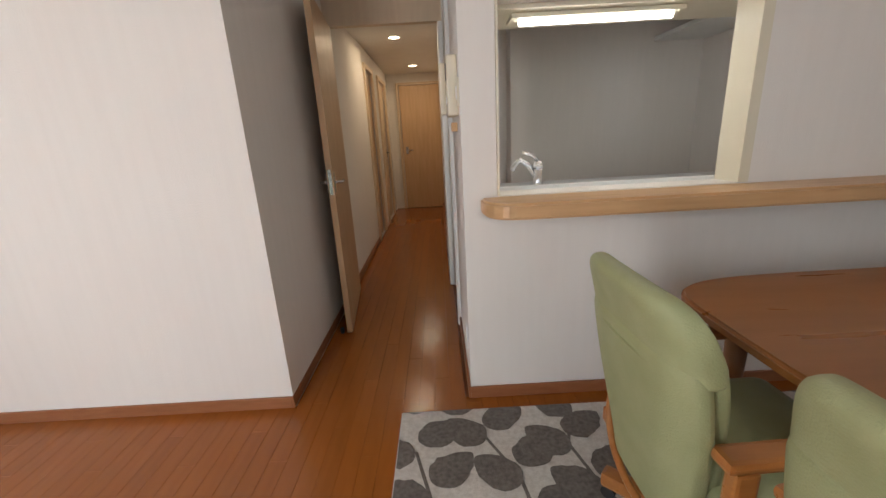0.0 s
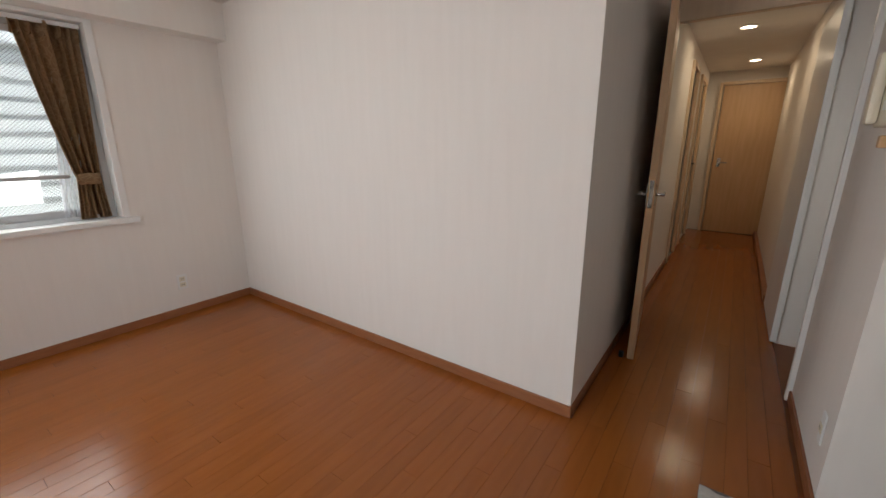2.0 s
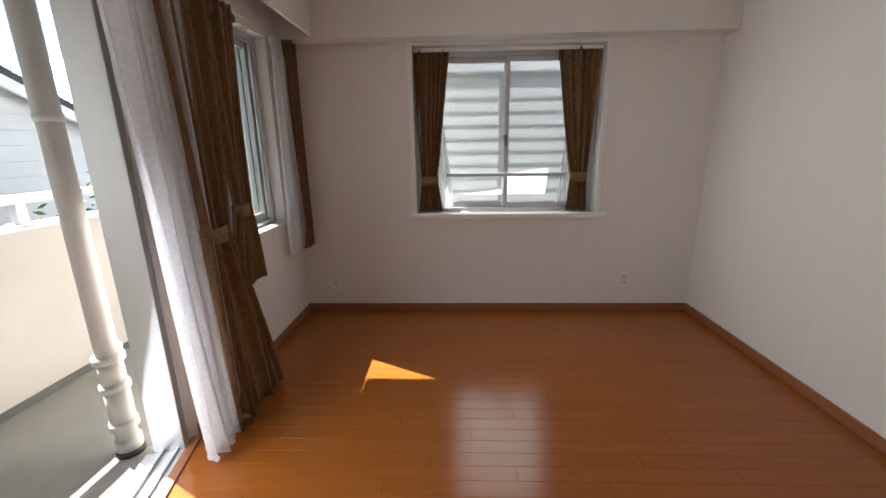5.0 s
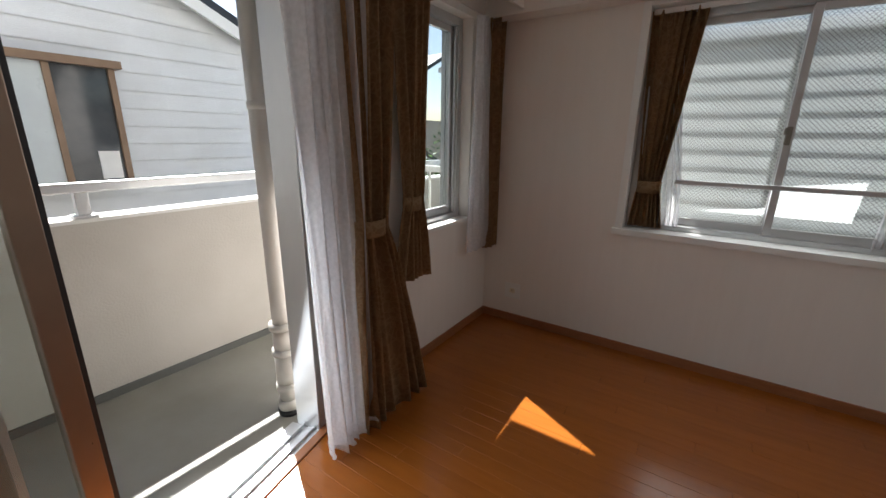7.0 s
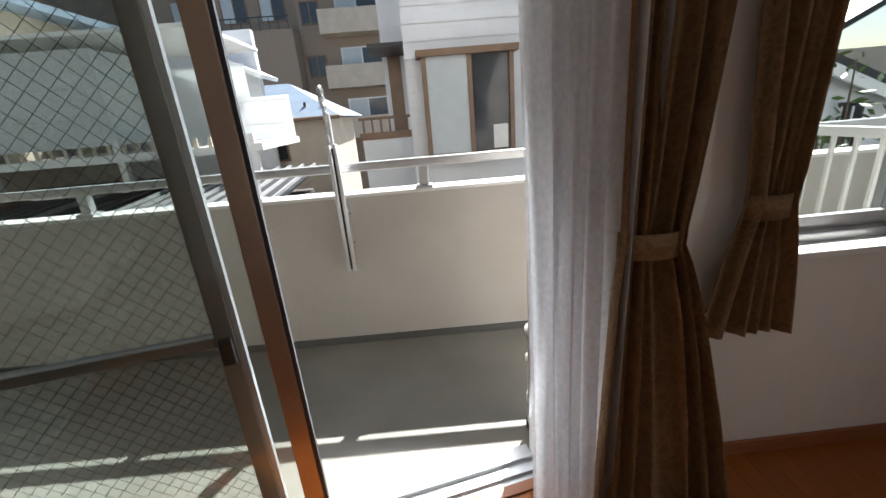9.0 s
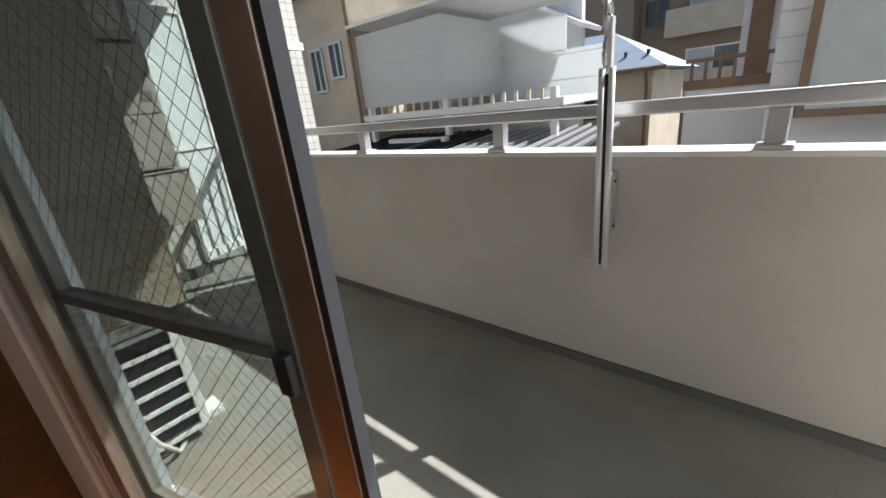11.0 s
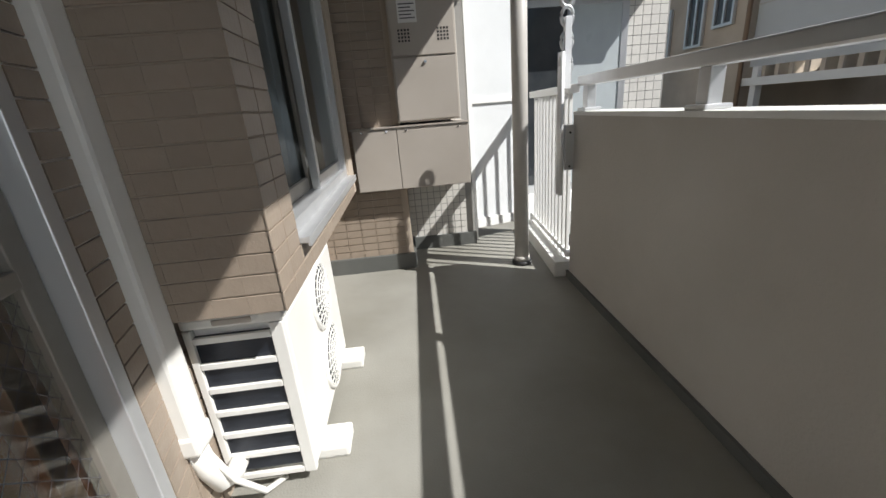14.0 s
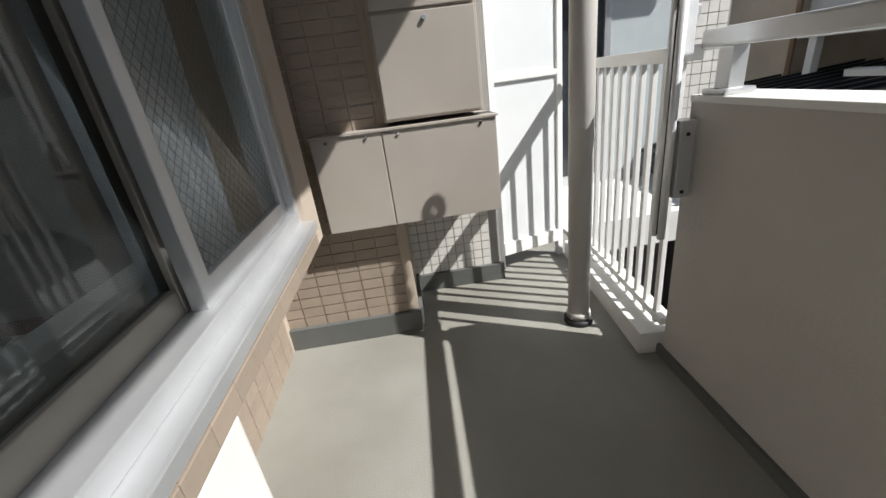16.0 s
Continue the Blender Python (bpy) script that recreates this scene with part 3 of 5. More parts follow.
def cloth(origin, along, out, top, tie, bottom, z0, zt, z1, folds, amp, seed=0.0):
    """A hanging pleated sheet: its span runs from top through tie to bottom."""
    o, a, n = Vector(origin), Vector(along), Vector(out)
    flare = 0.09 if z0 < 0.1 and z1 > 1 else 0.0

    def place(u, v):
        z = z0 + (z1 - z0) * v
        if tie is None:
            k = smooth(v)
            l, r = bottom[0] + (top[0] - bottom[0]) * k, bottom[1] + (top[1] - bottom[1]) * k
        elif z > zt:
            k = ((z - zt) / (z1 - zt)) ** 0.8
            l, r = tie[0] + (top[0] - tie[0]) * k, tie[1] + (top[1] - tie[1]) * k
        else:
            k = ((zt - z) / (zt - z0)) ** 0.75
            l, r = tie[0] + (bottom[0] - tie[0]) * k, tie[1] + (bottom[1] - tie[1]) * k
        ph = 6.2832 * folds * (u + 0.045 * math.sin(7 * u + 2.1 * seed)) + seed + 0.9 * math.sin(3 * v + seed)
        w = amp * (1 + 0.45 * math.sin(9 * u + seed)) * (math.sin(ph) + 0.3 * math.sin(0.47 * ph + 5 * v) + 0.18 * math.sin(2.3 * ph + 4 * v))
        s = l + (r - l) * u + 0.25 * amp * math.cos(ph)
        return o + a * s + n * (w + flare * (1 - v) ** 1.4) + Vector((0, 0, z + 0.004 * math.sin(ph)))
    return sheet(place, folds * 10, 40)


def curtain(name, at, origin, along, out, top, tie, bottom, z0, zt, z1, folds, amp, label, group, seed=0.0):
    c = thing(name, at, label, "curtain", group)
    part("cloth", cloth(origin, along, out, top, tie, bottom, z0, zt, z1, folds, amp, seed), TAN, c, smooth=True, thick=0.003)
    o, a, n = Vector(origin), Vector(along), Vector(out)
    mid, half = (tie[0] + tie[1]) / 2, abs(tie[1] - tie[0]) / 2 + 0.005
    lean = 0.09 * (1 - (zt - z0) / (z1 - z0)) ** 1.4 if z0 < 0.1 else 0.0
    ring = [o + n * lean + a * (mid + half * math.cos(t)) + n * (amp * 1.6 * math.sin(t)) for t in [6.2832 * i / 28 for i in range(28)]]
    h = 0.035
    bm = bmesh.new()
    lo = [bm.verts.new(p + Vector((0, 0, zt - h))) for p in ring]
    hi = [bm.verts.new(p + Vector((0, 0, zt + h))) for p in ring]
    for i in range(28):
        bm.faces.new((lo[i], lo[(i + 1) % 28], hi[(i + 1) % 28], hi[i]))
    part("tieback", bm, TAN, c, "matching cloth tieback band", smooth=True, thick=0.004)
    part("heading", cloth(origin, along, out, top, None, top, z1 - 0.07, 0, z1 + 0.01, folds, amp * 1.05, seed), TAN, c, smooth=True, thick=0.005)


def sheer(at, origin, along, out, top, bottom, z0, z1, folds, amp, label, seed=0.0):
    c = thing("sheer_curtain", at, label, "curtain", "sheer curtains")
    part("cloth", cloth(origin, along, out, top, None, bottom, z0, 0, z1, folds, amp, seed), SHEER, c, smooth=True)
    part("hem", cloth(Vector(origin) + Vector(out) * (0.087 if z0 < 0.1 else 0.0), along, out, bottom, None, bottom, z0, 0, z0 + 0.06, folds, amp * 1.03, seed), SHEER, c, smooth=True)


X, Y = (1, 0, 0), (0, 1, 0)
curtain("tan_curtain", (-2.1, -1.41, 0.0), (0, -1.41, 0), X, Y, (-2.18, -1.88), (-2.04, -1.88), (-2.27, -1.82), 0.015, 0.94, 2.05, 6, 0.030, "long tan brocade curtain tied back beside the balcony door", "tan curtains")
sheer((-1.85, -1.40, 0.0), (0, -1.41, 0), X, Y, (-1.98, -1.62), (-1.93, -1.62), 0.02, 2.05, 6, 0.028, "long white sheer curtain gathered beside the balcony door", 1.0)
curtain("tan_curtain", (-2.42, -1.43, 0.5), (0, -1.44, 0), X, Y, (-2.47, -2.22), (-2.40, -2.28), (-2.465, -2.18), 0.575, 0.99, 2.0, 5, 0.022, "short tan brocade curtain tied back at the narrow window", "tan curtains", 2.0)
sheer((-2.6, -1.46, 0.5), (0, -1.475, 0), X, Y, (-2.46, -2.34), (-2.46, -2.34), 0.58, 2.0, 5, 0.010, "short white sheer curtain at the narrow window", 0.4)
sheer((-3.02, -1.45, 0.5), (0, -1.45, 0), X, Y, (-3.13, -2.98), (-3.17, -2.93), 0.58, 2.0, 6, 0.018, "short white sheer curtain at the narrow window", 2.2)
curtain("tan_curtain", (-3.22, -1.43, 0.5), (0, -1.43, 0), X, Y, (-3.25, -3.12), (-3.27, -3.19), (-3.28, -3.15), 0.57, 1.0, 2.0, 4, 0.022, "short tan brocade curtain tied back in the room corner", "tan curtains", 1.2)
XC = XW - 0.07
curtain("tan_curtain", (XC, -0.5, 0.81), (XC, 0, 0), Y, X, (-0.585, -0.33), (-0.54, -0.43), (-0.565, -0.385), 0.812, 1.05, 1.965, 6, 0.02, "short tan brocade curtain tied back in the window recess", "tan curtains", 0.7)
curtain("tan_curtain", (XC, 0.66, 0.81), (XC, 0, 0), Y, X, (0.46, 0.765), (0.60, 0.71), (0.575, 0.735), 0.812, 1.07, 1.965, 6, 0.02, "short tan brocade curtain tied back in the window recess", "tan curtains", 2.9)
sheer((XC, -0.4, 0.81), (XC - 0.035, 0, 0), Y, X, (-0.56, -0.42), (-0.44, -0.31), 0.812, 1.965, 5, 0.010, "white sheer curtain in the window recess", 0.2)
sheer((XC, 0.55, 0.81), (XC - 0.035, 0, 0), Y, X, (0.60, 0.75), (0.50, 0.64), 0.812, 1.965, 5, 0.010, "white sheer curtain in the window recess", 1.9)


# ---- small wall fittings ----
def outlet(at, normal, label, w=0.07, h=0.115, sockets=2):
    m = Matrix.Translation(at) @ Vector(normal).to_track_quat("Z", "Y").to_matrix().to_4x4()
    if abs(normal[0]) > 0.5:
        m = Matrix.Translation(at) @ pose(0, 0, 0, 90, 0, 90 if normal[0] > 0 else -90)
    o = thing("wall_outlet", m, label, "outlet", "wall outlets")
    part("plate", boxes(((-w / 2, -h / 2, 0), (w / 2, h / 2, 0.007)), bevel=0.003, m=m), WHITE, o)
    for i in range(sockets):
        y = (i - (sockets - 1) / 2) * 0.045
        s = part("socket", boxes(((-0.02, y - 0.017, 0.007), (0.02, y + 0.017, 0.010)), bevel=0.002, m=m), CREAM, o)
        part("slot", boxes(((-0.008, y - 0.006, 0.0101), (-0.005, y + 0.006, 0.0105)), ((0.005, y - 0.006, 0.0101), (0.008, y + 0.006, 0.0105)), m=m), DARK, s)


outlet((XW, 1.05, 0.26), (1, 0, 0), "white double wall outlet above the skirting")
outlet((XW, -1.27, 0.24), (1, 0, 0), "wide white wall outlet with an aerial socket", 0.12, 0.115, 1)
outlet((0.418, 1.68, 0.27), (-1, 0, 0), "white wall switch plate low on the corridor corner", 0.05, 0.12, 1)


def intercom():
    x = 0.418
    o = thing("intercom", (x, 1.78, 1.3), "cream plastic door intercom with handset on the wall corner", "intercom")
    part("body", boxes(((x - 0.045, 1.67, 1.32), (x, 1.86, 1.56)), bevel=0.008), CREAM, o)
    part("handset", boxes(((x - 0.075, 1.80, 1.33), (x - 0.045, 1.85, 1.55)), bevel=0.012), CREAM, o)
    part("screen", boxes(((x - 0.047, 1.70, 1.47), (x - 0.0445, 1.77, 1.53))), INK, o, "grey display")
    part("button", boxes(((x - 0.05, 1.71, 1.37), (x - 0.044, 1.76, 1.40)), bevel=0.002), WHITE, o)
    t = thing("thermostat_plate", (x, 1.60, 1.4), "small cream switch plate beside the intercom", "switch")
    part("plate", boxes(((x - 0.008, 1.58, 1.35), (x, 1.645, 1.46)), bevel=0.003), CREAM, t)
    part("rocker", boxes(((x - 0.013, 1.60, 1.38), (x - 0.008, 1.63, 1.43)), bevel=0.002), WHITE, t)
    k = thing("key_hook", (x, 1.78, 1.27), "small brass hook below the intercom", "hook")
    part("hook", boxes(((x - 0.03, 1.80, 1.255), (x, 1.83, 1.295)), bevel=0.005), COUNTER, k)


intercom()


# ---- corridor ----
def door_leaf(name, m, w, h, label, material=DOORWOOD, handle_at=None):
    d = tagged(thing(name, m, label, "door"), kind="structure")
    part("leaf", boxes(((0, -0.018, 0.008), (w, 0.018, h)), bevel=0.003, m=m), material, d)
    if handle_at is not None:
        for s in (1, -1):
            g = part("handle", tube([m @ Vector(p) for p in ((handle_at, 0.018 * s, 1.0), (handle_at, 0.06 * s, 1.0), (handle_at + (0.1 if handle_at < w / 2 else -0.1), 0.062 * s, 1.0))], 0.009), CHROME, d, "chrome lever handle", smooth=True)
            part("rose", boxes(((handle_at - 0.02, min(0.018 * s, 0.024 * s), 0.94), (handle_at + 0.02, max(0.018 * s, 0.024 * s), 1.06)), bevel=0.003, m=m), CHROME, g)
        part("lock_plate", boxes(((-0.002, -0.01, 0.93), (0.001, 0.01, 1.08)), m=m), CHROME, d)
    return d


door_leaf("door_2", pose(-0.33, 2.29, 0, 0, 0, 96.5), 0.80, 2.02, "open pale maple corridor door with chrome lever handles", DOORWOOD, 0.05)
door_leaf("door_3", pose(-0.26, 6.92, 0, 0, 0, 0), 0.66, 2.03, "closed maple door at the corridor end", DOORWOOD, 0.07)
struct("door_frame_end", boxes(((-0.31, 6.88, 0), (-0.27, 6.95, 2.07)), ((0.40 - 0.0, 6.88, 0), (0.401, 6.95, 2.07)), ((-0.27, 6.88, 2.035), (0.40, 6.95, 2.075)), bevel=0.003), FRAMEWOOD, "cream frame of the end door", "trim")
for y in (4.69, 5.25, 5.72, 6.47):
    struct("door_frame", boxes(((-0.47, y, 0), (-0.435, y + 0.06, 2.05)), bevel=0.004), FRAMEWOOD, "cream wooden door frame in the corridor", "trim")
for y0, y1 in ((4.75, 5.25), (5.78, 6.47)):
    struct("door_head", boxes(((-0.47, y0, 2.0), (-0.435, y1, 2.05)), bevel=0.004), FRAMEWOOD, "cream door head in the corridor", "trim")
door_leaf("door_4", pose(-0.50, 4.76, 0, 0, 0, 90), 0.48, 2.0, "closed maple cupboard door in the corridor", DOORWOOD)
door_leaf("door_5", pose(-0.50, 5.79, 0, 0, 0, 90), 0.67, 2.0, "closed cream door in the corridor", FRAMEWOOD, 0.6)
door_leaf("door_6", pose(0.385, 3.06, 0, 0, 0, 90), 0.78, 2.02, "white sliding door panel beside the kitchen", WHITE)
skirting("baseboard", (-0.46, 3.17, 0.0), (-0.448, 4.68, 0.06))
skirting("baseboard", (0.36, 3.90, 0.0), (0.398, 6.9, 0.06))
stop = thing("door_stop", (-0.37, 2.31, 0), "small black and chrome door stop on the floor", "door stop")
part("post", rods(((-0.385, 2.31, 0), (-0.385, 2.31, 0.035), 0.014)), DARK, stop)
for x, y in ((-0.06, 4.4), (0.03, 6.2)):
    d = thing("downlight", (x, y, COR), "round warm recessed ceiling downlight switched on", "ceiling lamp", "corridor downlights")
    part("ring", tube([(x + 0.062 * math.cos(t), y + 0.062 * math.sin(t), COR - 0.002) for t in [6.2832 * i / 24 for i in range(24)]], 0.008, 6, True), WHITE, d)
    part("bulb", rods(((x, y, COR - 0.004), (x, y, COR + 0.004), 0.056), n=24), BULB, d, "glowing warm lamp face")


# ---- kitchen and dining ----
def counter_top():
    c = thing("counter_top", (1.4, 1.5, 0.95), "beech counter board with a rounded end on the half wall", "counter")
    y0, y1, x0 = 1.37, YN + 0.13, 0.49
    pts = [(x0 + 0.10, y1)] + [(x0 + 0.16 - 0.16 * max(0.0, math.cos(t)) ** 0.7, y0 + 0.14 - 0.14 * math.sin(t)) for t in [1.5708 * i / 10 for i in range(11)]] + [(2.74, y0), (2.74, y1)]
    pts[0] = (x0, YN - 0.001)
    pts += [(0.56, y1), (0.56, YN - 0.001)]
    part("board", outline(pts, 0.915, 0.98, 0.010), COUNTER, c)


def faucet():
    f = thing("kitchen_faucet", (0.72, 1.80, 0.93), "chrome single-lever kitchen mixer tap", "faucet")
    x, y = 0.79, 1.80
    part("body", rods(((x, y, 0.93), (x, y, 1.07), 0.023), ((x, y, 1.07), (x, y, 1.10), 0.026, 0.018)), CHROME, f, smooth=True)
    part("spout", tube([(x, y, 1.0), (x - 0.04, y + 0.01, 1.08), (x - 0.08, y + 0.02, 1.11), (x - 0.11, y + 0.03, 1.08), (x - 0.12, y + 0.03, 1.06)], 0.013), CHROME, f, smooth=True)
    part("lever", tube([(x, y, 1.10), (x - 0.03, y - 0.01, 1.13), (x - 0.08, y - 0.02, 1.145)], 0.008), CHROME, f, smooth=True)


def kitchen():
    s = thing("kitchen_worktop", (1.5, 2.05, 0.9), "stainless steel kitchen worktop behind the hatch", "worktop")
    part("top", boxes(((0.545, YN + 0.14, 0.89), (2.44, 2.4, 0.93)), bevel=0.004), ALU, s)
    part("splash_rim", boxes(((0.57, YN + 0.145, 0.93), (1.59, YN + 0.165, 1.0)), bevel=0.003), WHITE, s)
    h = thing("hatch_cupboard", (1.1, 1.8, 1.74), "beige wall cupboard above the kitchen hatch", "cupboard")
    part("body", boxes(((0.545, YN + 0.14, 1.72), (2.44, 2.05, 2.4)), bevel=0.004), CREAM, h)
    l = thing("tube_lamp", (1.1, 1.85, 1.70), "white fluorescent tube lamp glowing under the cupboard", "lamp")
    part("housing", boxes(((0.66, 1.76, 1.70), (1.40, 1.90, 1.718)), bevel=0.004), CREAM, l)
    part("tube", rods(((0.70, 1.80, 1.69), (1.36, 1.80, 1.69), 0.015)), TUBE, l, "glowing tube")
    r = thing("range_shelf", (2.2, 3.0, 1.85), "pale shelf high on the kitchen side wall", "shelf")
    part("board", boxes(((2.05, 2.5, 1.85), (2.449, 3.29, 1.88)), bevel=0.003), WHITE, r)
    part("bracket", boxes(((2.36, 2.5, 1.80), (2.449, 2.62, 1.849)), bevel=0.003), DARK, r)


counter_top(), faucet(), kitchen()


def superround(cx, cy, a, b, p, n=56):
    out = []
    for i in range(n):
        t = 6.2832 * i / n
        c, s = math.cos(t), math.sin(t)
        out.append((cx + a * math.copysign(abs(c) ** (2 / p), c), cy + b * math.copysign(abs(s) ** (2 / p), s)))
    return out


def dining_table():
    t = thing("dining_table", (1.82, 0.86, 0), "cherry-brown wooden dining table with rounded corners", "table")
    part("tabletop", outline(superround(1.91, 0.83, 0.83, 0.41, 5.0), 0.665, 0.70, 0.01), TABLEWOOD, t)
    part("apron", boxes(((1.3, 0.55, 0.59), (2.34, 0.575, 0.664)), ((1.3, 1.145, 0.59), (2.34, 1.17, 0.664)), ((1.3, 0.575, 0.59), (1.325, 1.145, 0.664)), ((2.315, 0.575, 0.59), (2.34, 1.145, 0.664))), TABLEWOOD, t)
    for x in (1.33, 2.31):
        for y in (0.6, 1.12):
            part("leg", rods(((x, y, 0.012), (x, y, 0.60), 0.026, 0.038)), TABLEWOOD, t, smooth=True)


dining_table()


def dining_chair(m, label):
    """Swivel chair with padded back: faces local +x."""
    c = thing("dining_chair", m, label, "chair", "chairs round the table")

    def pad(x0, lean, w0, w1, z0, z1, th, corner, curl=0.0):
        """Upholstered slab: width w0 at the foot, w1 above, rounded top corners, S-shaped lean."""
        def f(u, v):
            a = v * 2 * math.pi
            z = z0 + (z1 - z0) * u
            w = w0 + (w1 - w0) * smooth(u * 1.3)
            near = max(0.0, (z - (z1 - corner)) / corner)
            w -= corner * (1 - math.sqrt(max(0.0, 1 - near * near)))
            low = max(0.0, 1 - (z - z0) / 0.03)
            k = th * (1 - 0.2 * u) * math.sqrt(max(0.04, 1 - near ** 6)) * (1 - 0.4 * low)
            ca, sa = math.cos(a), math.sin(a)
            h = (z - 0.30) / 0.63
            bow = 0.03 * (w / 0.23 * sa) ** 2
            x = x0 - lean * h * h - 0.03 * math.sin(3 * h) - curl * u * u + bow
            return m @ Vector((x + k * math.copysign(abs(ca) ** 0.55, ca), w * math.copysign(abs(sa) ** 0.45, sa), z + 0.012 * ca * (1 - near)))
        bm = sheet(f, 30, 36)
        bmesh.ops.remove_doubles(bm, verts=bm.verts, dist=1e-5)
        bmesh.ops.holes_fill(bm, edges=bm.edges)
        bmesh.ops.recalc_face_normals(bm, faces=bm.faces)
        return bm
    b = part("backrest", pad(-0.20, 0.11, 0.17, 0.225, 0.27, 0.80, 0.04, 0.06), LEATHER, c, smooth=True)
    part("back_cushion", pad(-0.150, 0.11, 0.17, 0.21, 0.40, 0.80, 0.032, 0.06), LEATHER, b, smooth=True)
    part("head_pad", pad(-0.180, 0.11, 0.232, 0.215, 0.745, 0.915, 0.048, 0.09, 0.03), LEATHER, b, "folded-over leather head pad", smooth=True)
    part("back_frame", tube([m @ Vector((-0.215 - 0.03 * math.sin(q), 0.205 * math.cos(q), 0.42 - 0.16 * math.sin(q))) for q in [3.1416 * i / 18 for i in range(19)]], 0.012, 8), CHAIRWOOD, c, smooth=True)
    part("piping", tube([m @ Vector((-0.316 + 0.03 * (y / 0.23) ** 2, y, 0.742)) for y in [-0.16 + 0.02 * i for i in range(17)]], 0.004, 6), LEATHER, b)
    part("seat", boxes(((-0.17, -0.21, 0.34), (0.27, 0.21, 0.45)), bevel=0.035, m=m), LEATHER, c, smooth=True)
    for s in (-1, 1):
        a = part("armrest", boxes(((-0.22, s * 0.240 - 0.03, 0.575), (0.16, s * 0.240 + 0.03, 0.605)), bevel=0.012, m=m), CHAIRWOOD, c)
        part("arm_post", boxes(((-0.20, s * 0.25 - 0.018, 0.33), (-0.15, s * 0.25 + 0.018, 0.575)), bevel=0.008, m=m), CHAIRWOOD, a)
        part("arm_post", boxes(((0.08, s * 0.25 - 0.018, 0.33), (0.12, s * 0.25 + 0.018, 0.575)), bevel=0.008, m=m), CHAIRWOOD, a)
        part("side_rail", boxes(((-0.22, s * 0.235 - 0.015, 0.29), (0.24, s * 0.235 + 0.015, 0.34)), bevel=0.006, m=m), CHAIRWOOD, c)
    part("hub", rods((m @ Vector((0, 0, 0.10)), m @ Vector((0, 0, 0.33)), 0.035)), DARK, c)
    for i in range(4):
        q = m @ pose(0, 0, 0, 0, 0, 45 + 90 * i)
        g = part("leg", boxes(((0.0, -0.028, 0.06), (0.31, 0.028, 0.115)), bevel=0.014, m=q), CHAIRWOOD, c)
        part("caster", rods((q @ Vector((0.285, -0.016, 0.034)), q @ Vector((0.285, 0.016, 0.034)), 0.024)), DARK, g)


dining_chair(pose(1.05, 0.765, 0.012, 0, 0, 2), "olive green leather swivel chair with honey wood arms")
dining_chair(pose(1.13, 0.20, 0.012, 0, 0, 5), "olive green leather swivel chair turned towards the table")


def rug():
    r = thing("rug", (1.1, 0.8, 0), "beige rug with dark grey leaf pattern under the table", "rug")
    x0, y0, x1, y1 = 0.085, -0.35, 2.5, 1.46
    part("woven_ground", boxes(((x0, y0, 0.001), (x1, y1, 0.010)), bevel=0.003), RUGLIGHT, r)
    rng = random.Random(4)
    bm = bmesh.new()

    def leaf(cx, cy, ang, ln, wd):
        vs, lift = [], 0.0122 + 0.00002 * len(bm.faces)
        for i in range(26):
            t = 6.2832 * i / 26
            a = ln * math.cos(t)
            b = wd * math.copysign(abs(math.sin(t)) ** 1.25, math.sin(t)) * (1.12 - 0.3 * math.cos(t)) * (1 + 0.09 * rng.uniform(-1, 1))
            x, y = cx + a * math.cos(ang) - b * math.sin(ang), cy + a * math.sin(ang) + b * math.cos(ang)
            vs.append(bm.verts.new((min(x1 - 0.004, max(x0 + 0.004, x)), min(y1 - 0.004, max(y0 + 0.004, y)), lift)))
        bm.faces.new(vs)
    for sx in range(7):
        for k in range(9):
            px, py = x0 + 0.05 + sx * 0.37 + 0.09 * math.sin(k * 1.3 + sx), y0 + 0.06 + k * 0.215 + 0.07 * (sx % 2)
            qx, qy = x0 + 0.05 + sx * 0.37 + 0.09 * math.sin((k + 1) * 1.3 + sx), py + 0.215
            for s in (-1, 1):
                ang = 1.57 - s * (0.95 + rng.uniform(-0.2, 0.2))
                leaf(px + 0.115 * math.cos(ang), py + 0.115 * math.sin(ang) + 0.05 * s, ang, 0.105, 0.066)
            if qy < y1 and qx > x0 + 0.02:
                bm.faces.new([bm.verts.new((x, y, 0.0118)) for x, y in ((max(px, x0 + 0.01) - 0.007, py), (max(px, x0 + 0.01) + 0.007, py), (qx + 0.007, qy), (qx - 0.007, qy))])
    part("leaf_pattern", bm, RUGDARK, r, "dark grey woven leaves")["kind"] = "stuff"


rug()


# ---- balcony: bay, air conditioner, service boxes ----
bay = thing("bay_window", (1.05, -1.38, 0.54), "brown-tiled bay window box with silver aluminium sashes", "bay window")
part("wall", boxes(((0.268, -1.216, 0.54), (0.475, -1.548, 2.378)), ((1.68, -1.216, 0.54), (1.85, -1.548, 2.378)), ((0.475, -1.47, 0.54), (1.68, -1.548, 0.64)), ((0.475, -1.216, 0.54), (1.68, -1.47, 0.62)), ((0.475, -1.40, 1.98), (1.68, -1.548, 2.378))), GROUT, bay)
part("window_frame", boxes(((0.476, -1.535, 0.66), (0.51, -1.43, 1.98)), ((1.64, -1.535, 0.66), (1.679, -1.43, 1.98)), ((0.51, -1.535, 0.66), (1.64, -1.43, 0.70)), ((0.51, -1.535, 1.94), (1.64, -1.43, 1.979)), bevel=0.003), ALU, bay)
part("window_sill", boxes(((0.475, -1.578, 0.642), (1.68, -1.50, 0.66)), ((0.475, -1.582, 0.632), (1.68, -1.572, 0.662)), bevel=0.003), ALU, bay)
EYE = Matrix.Identity(4)
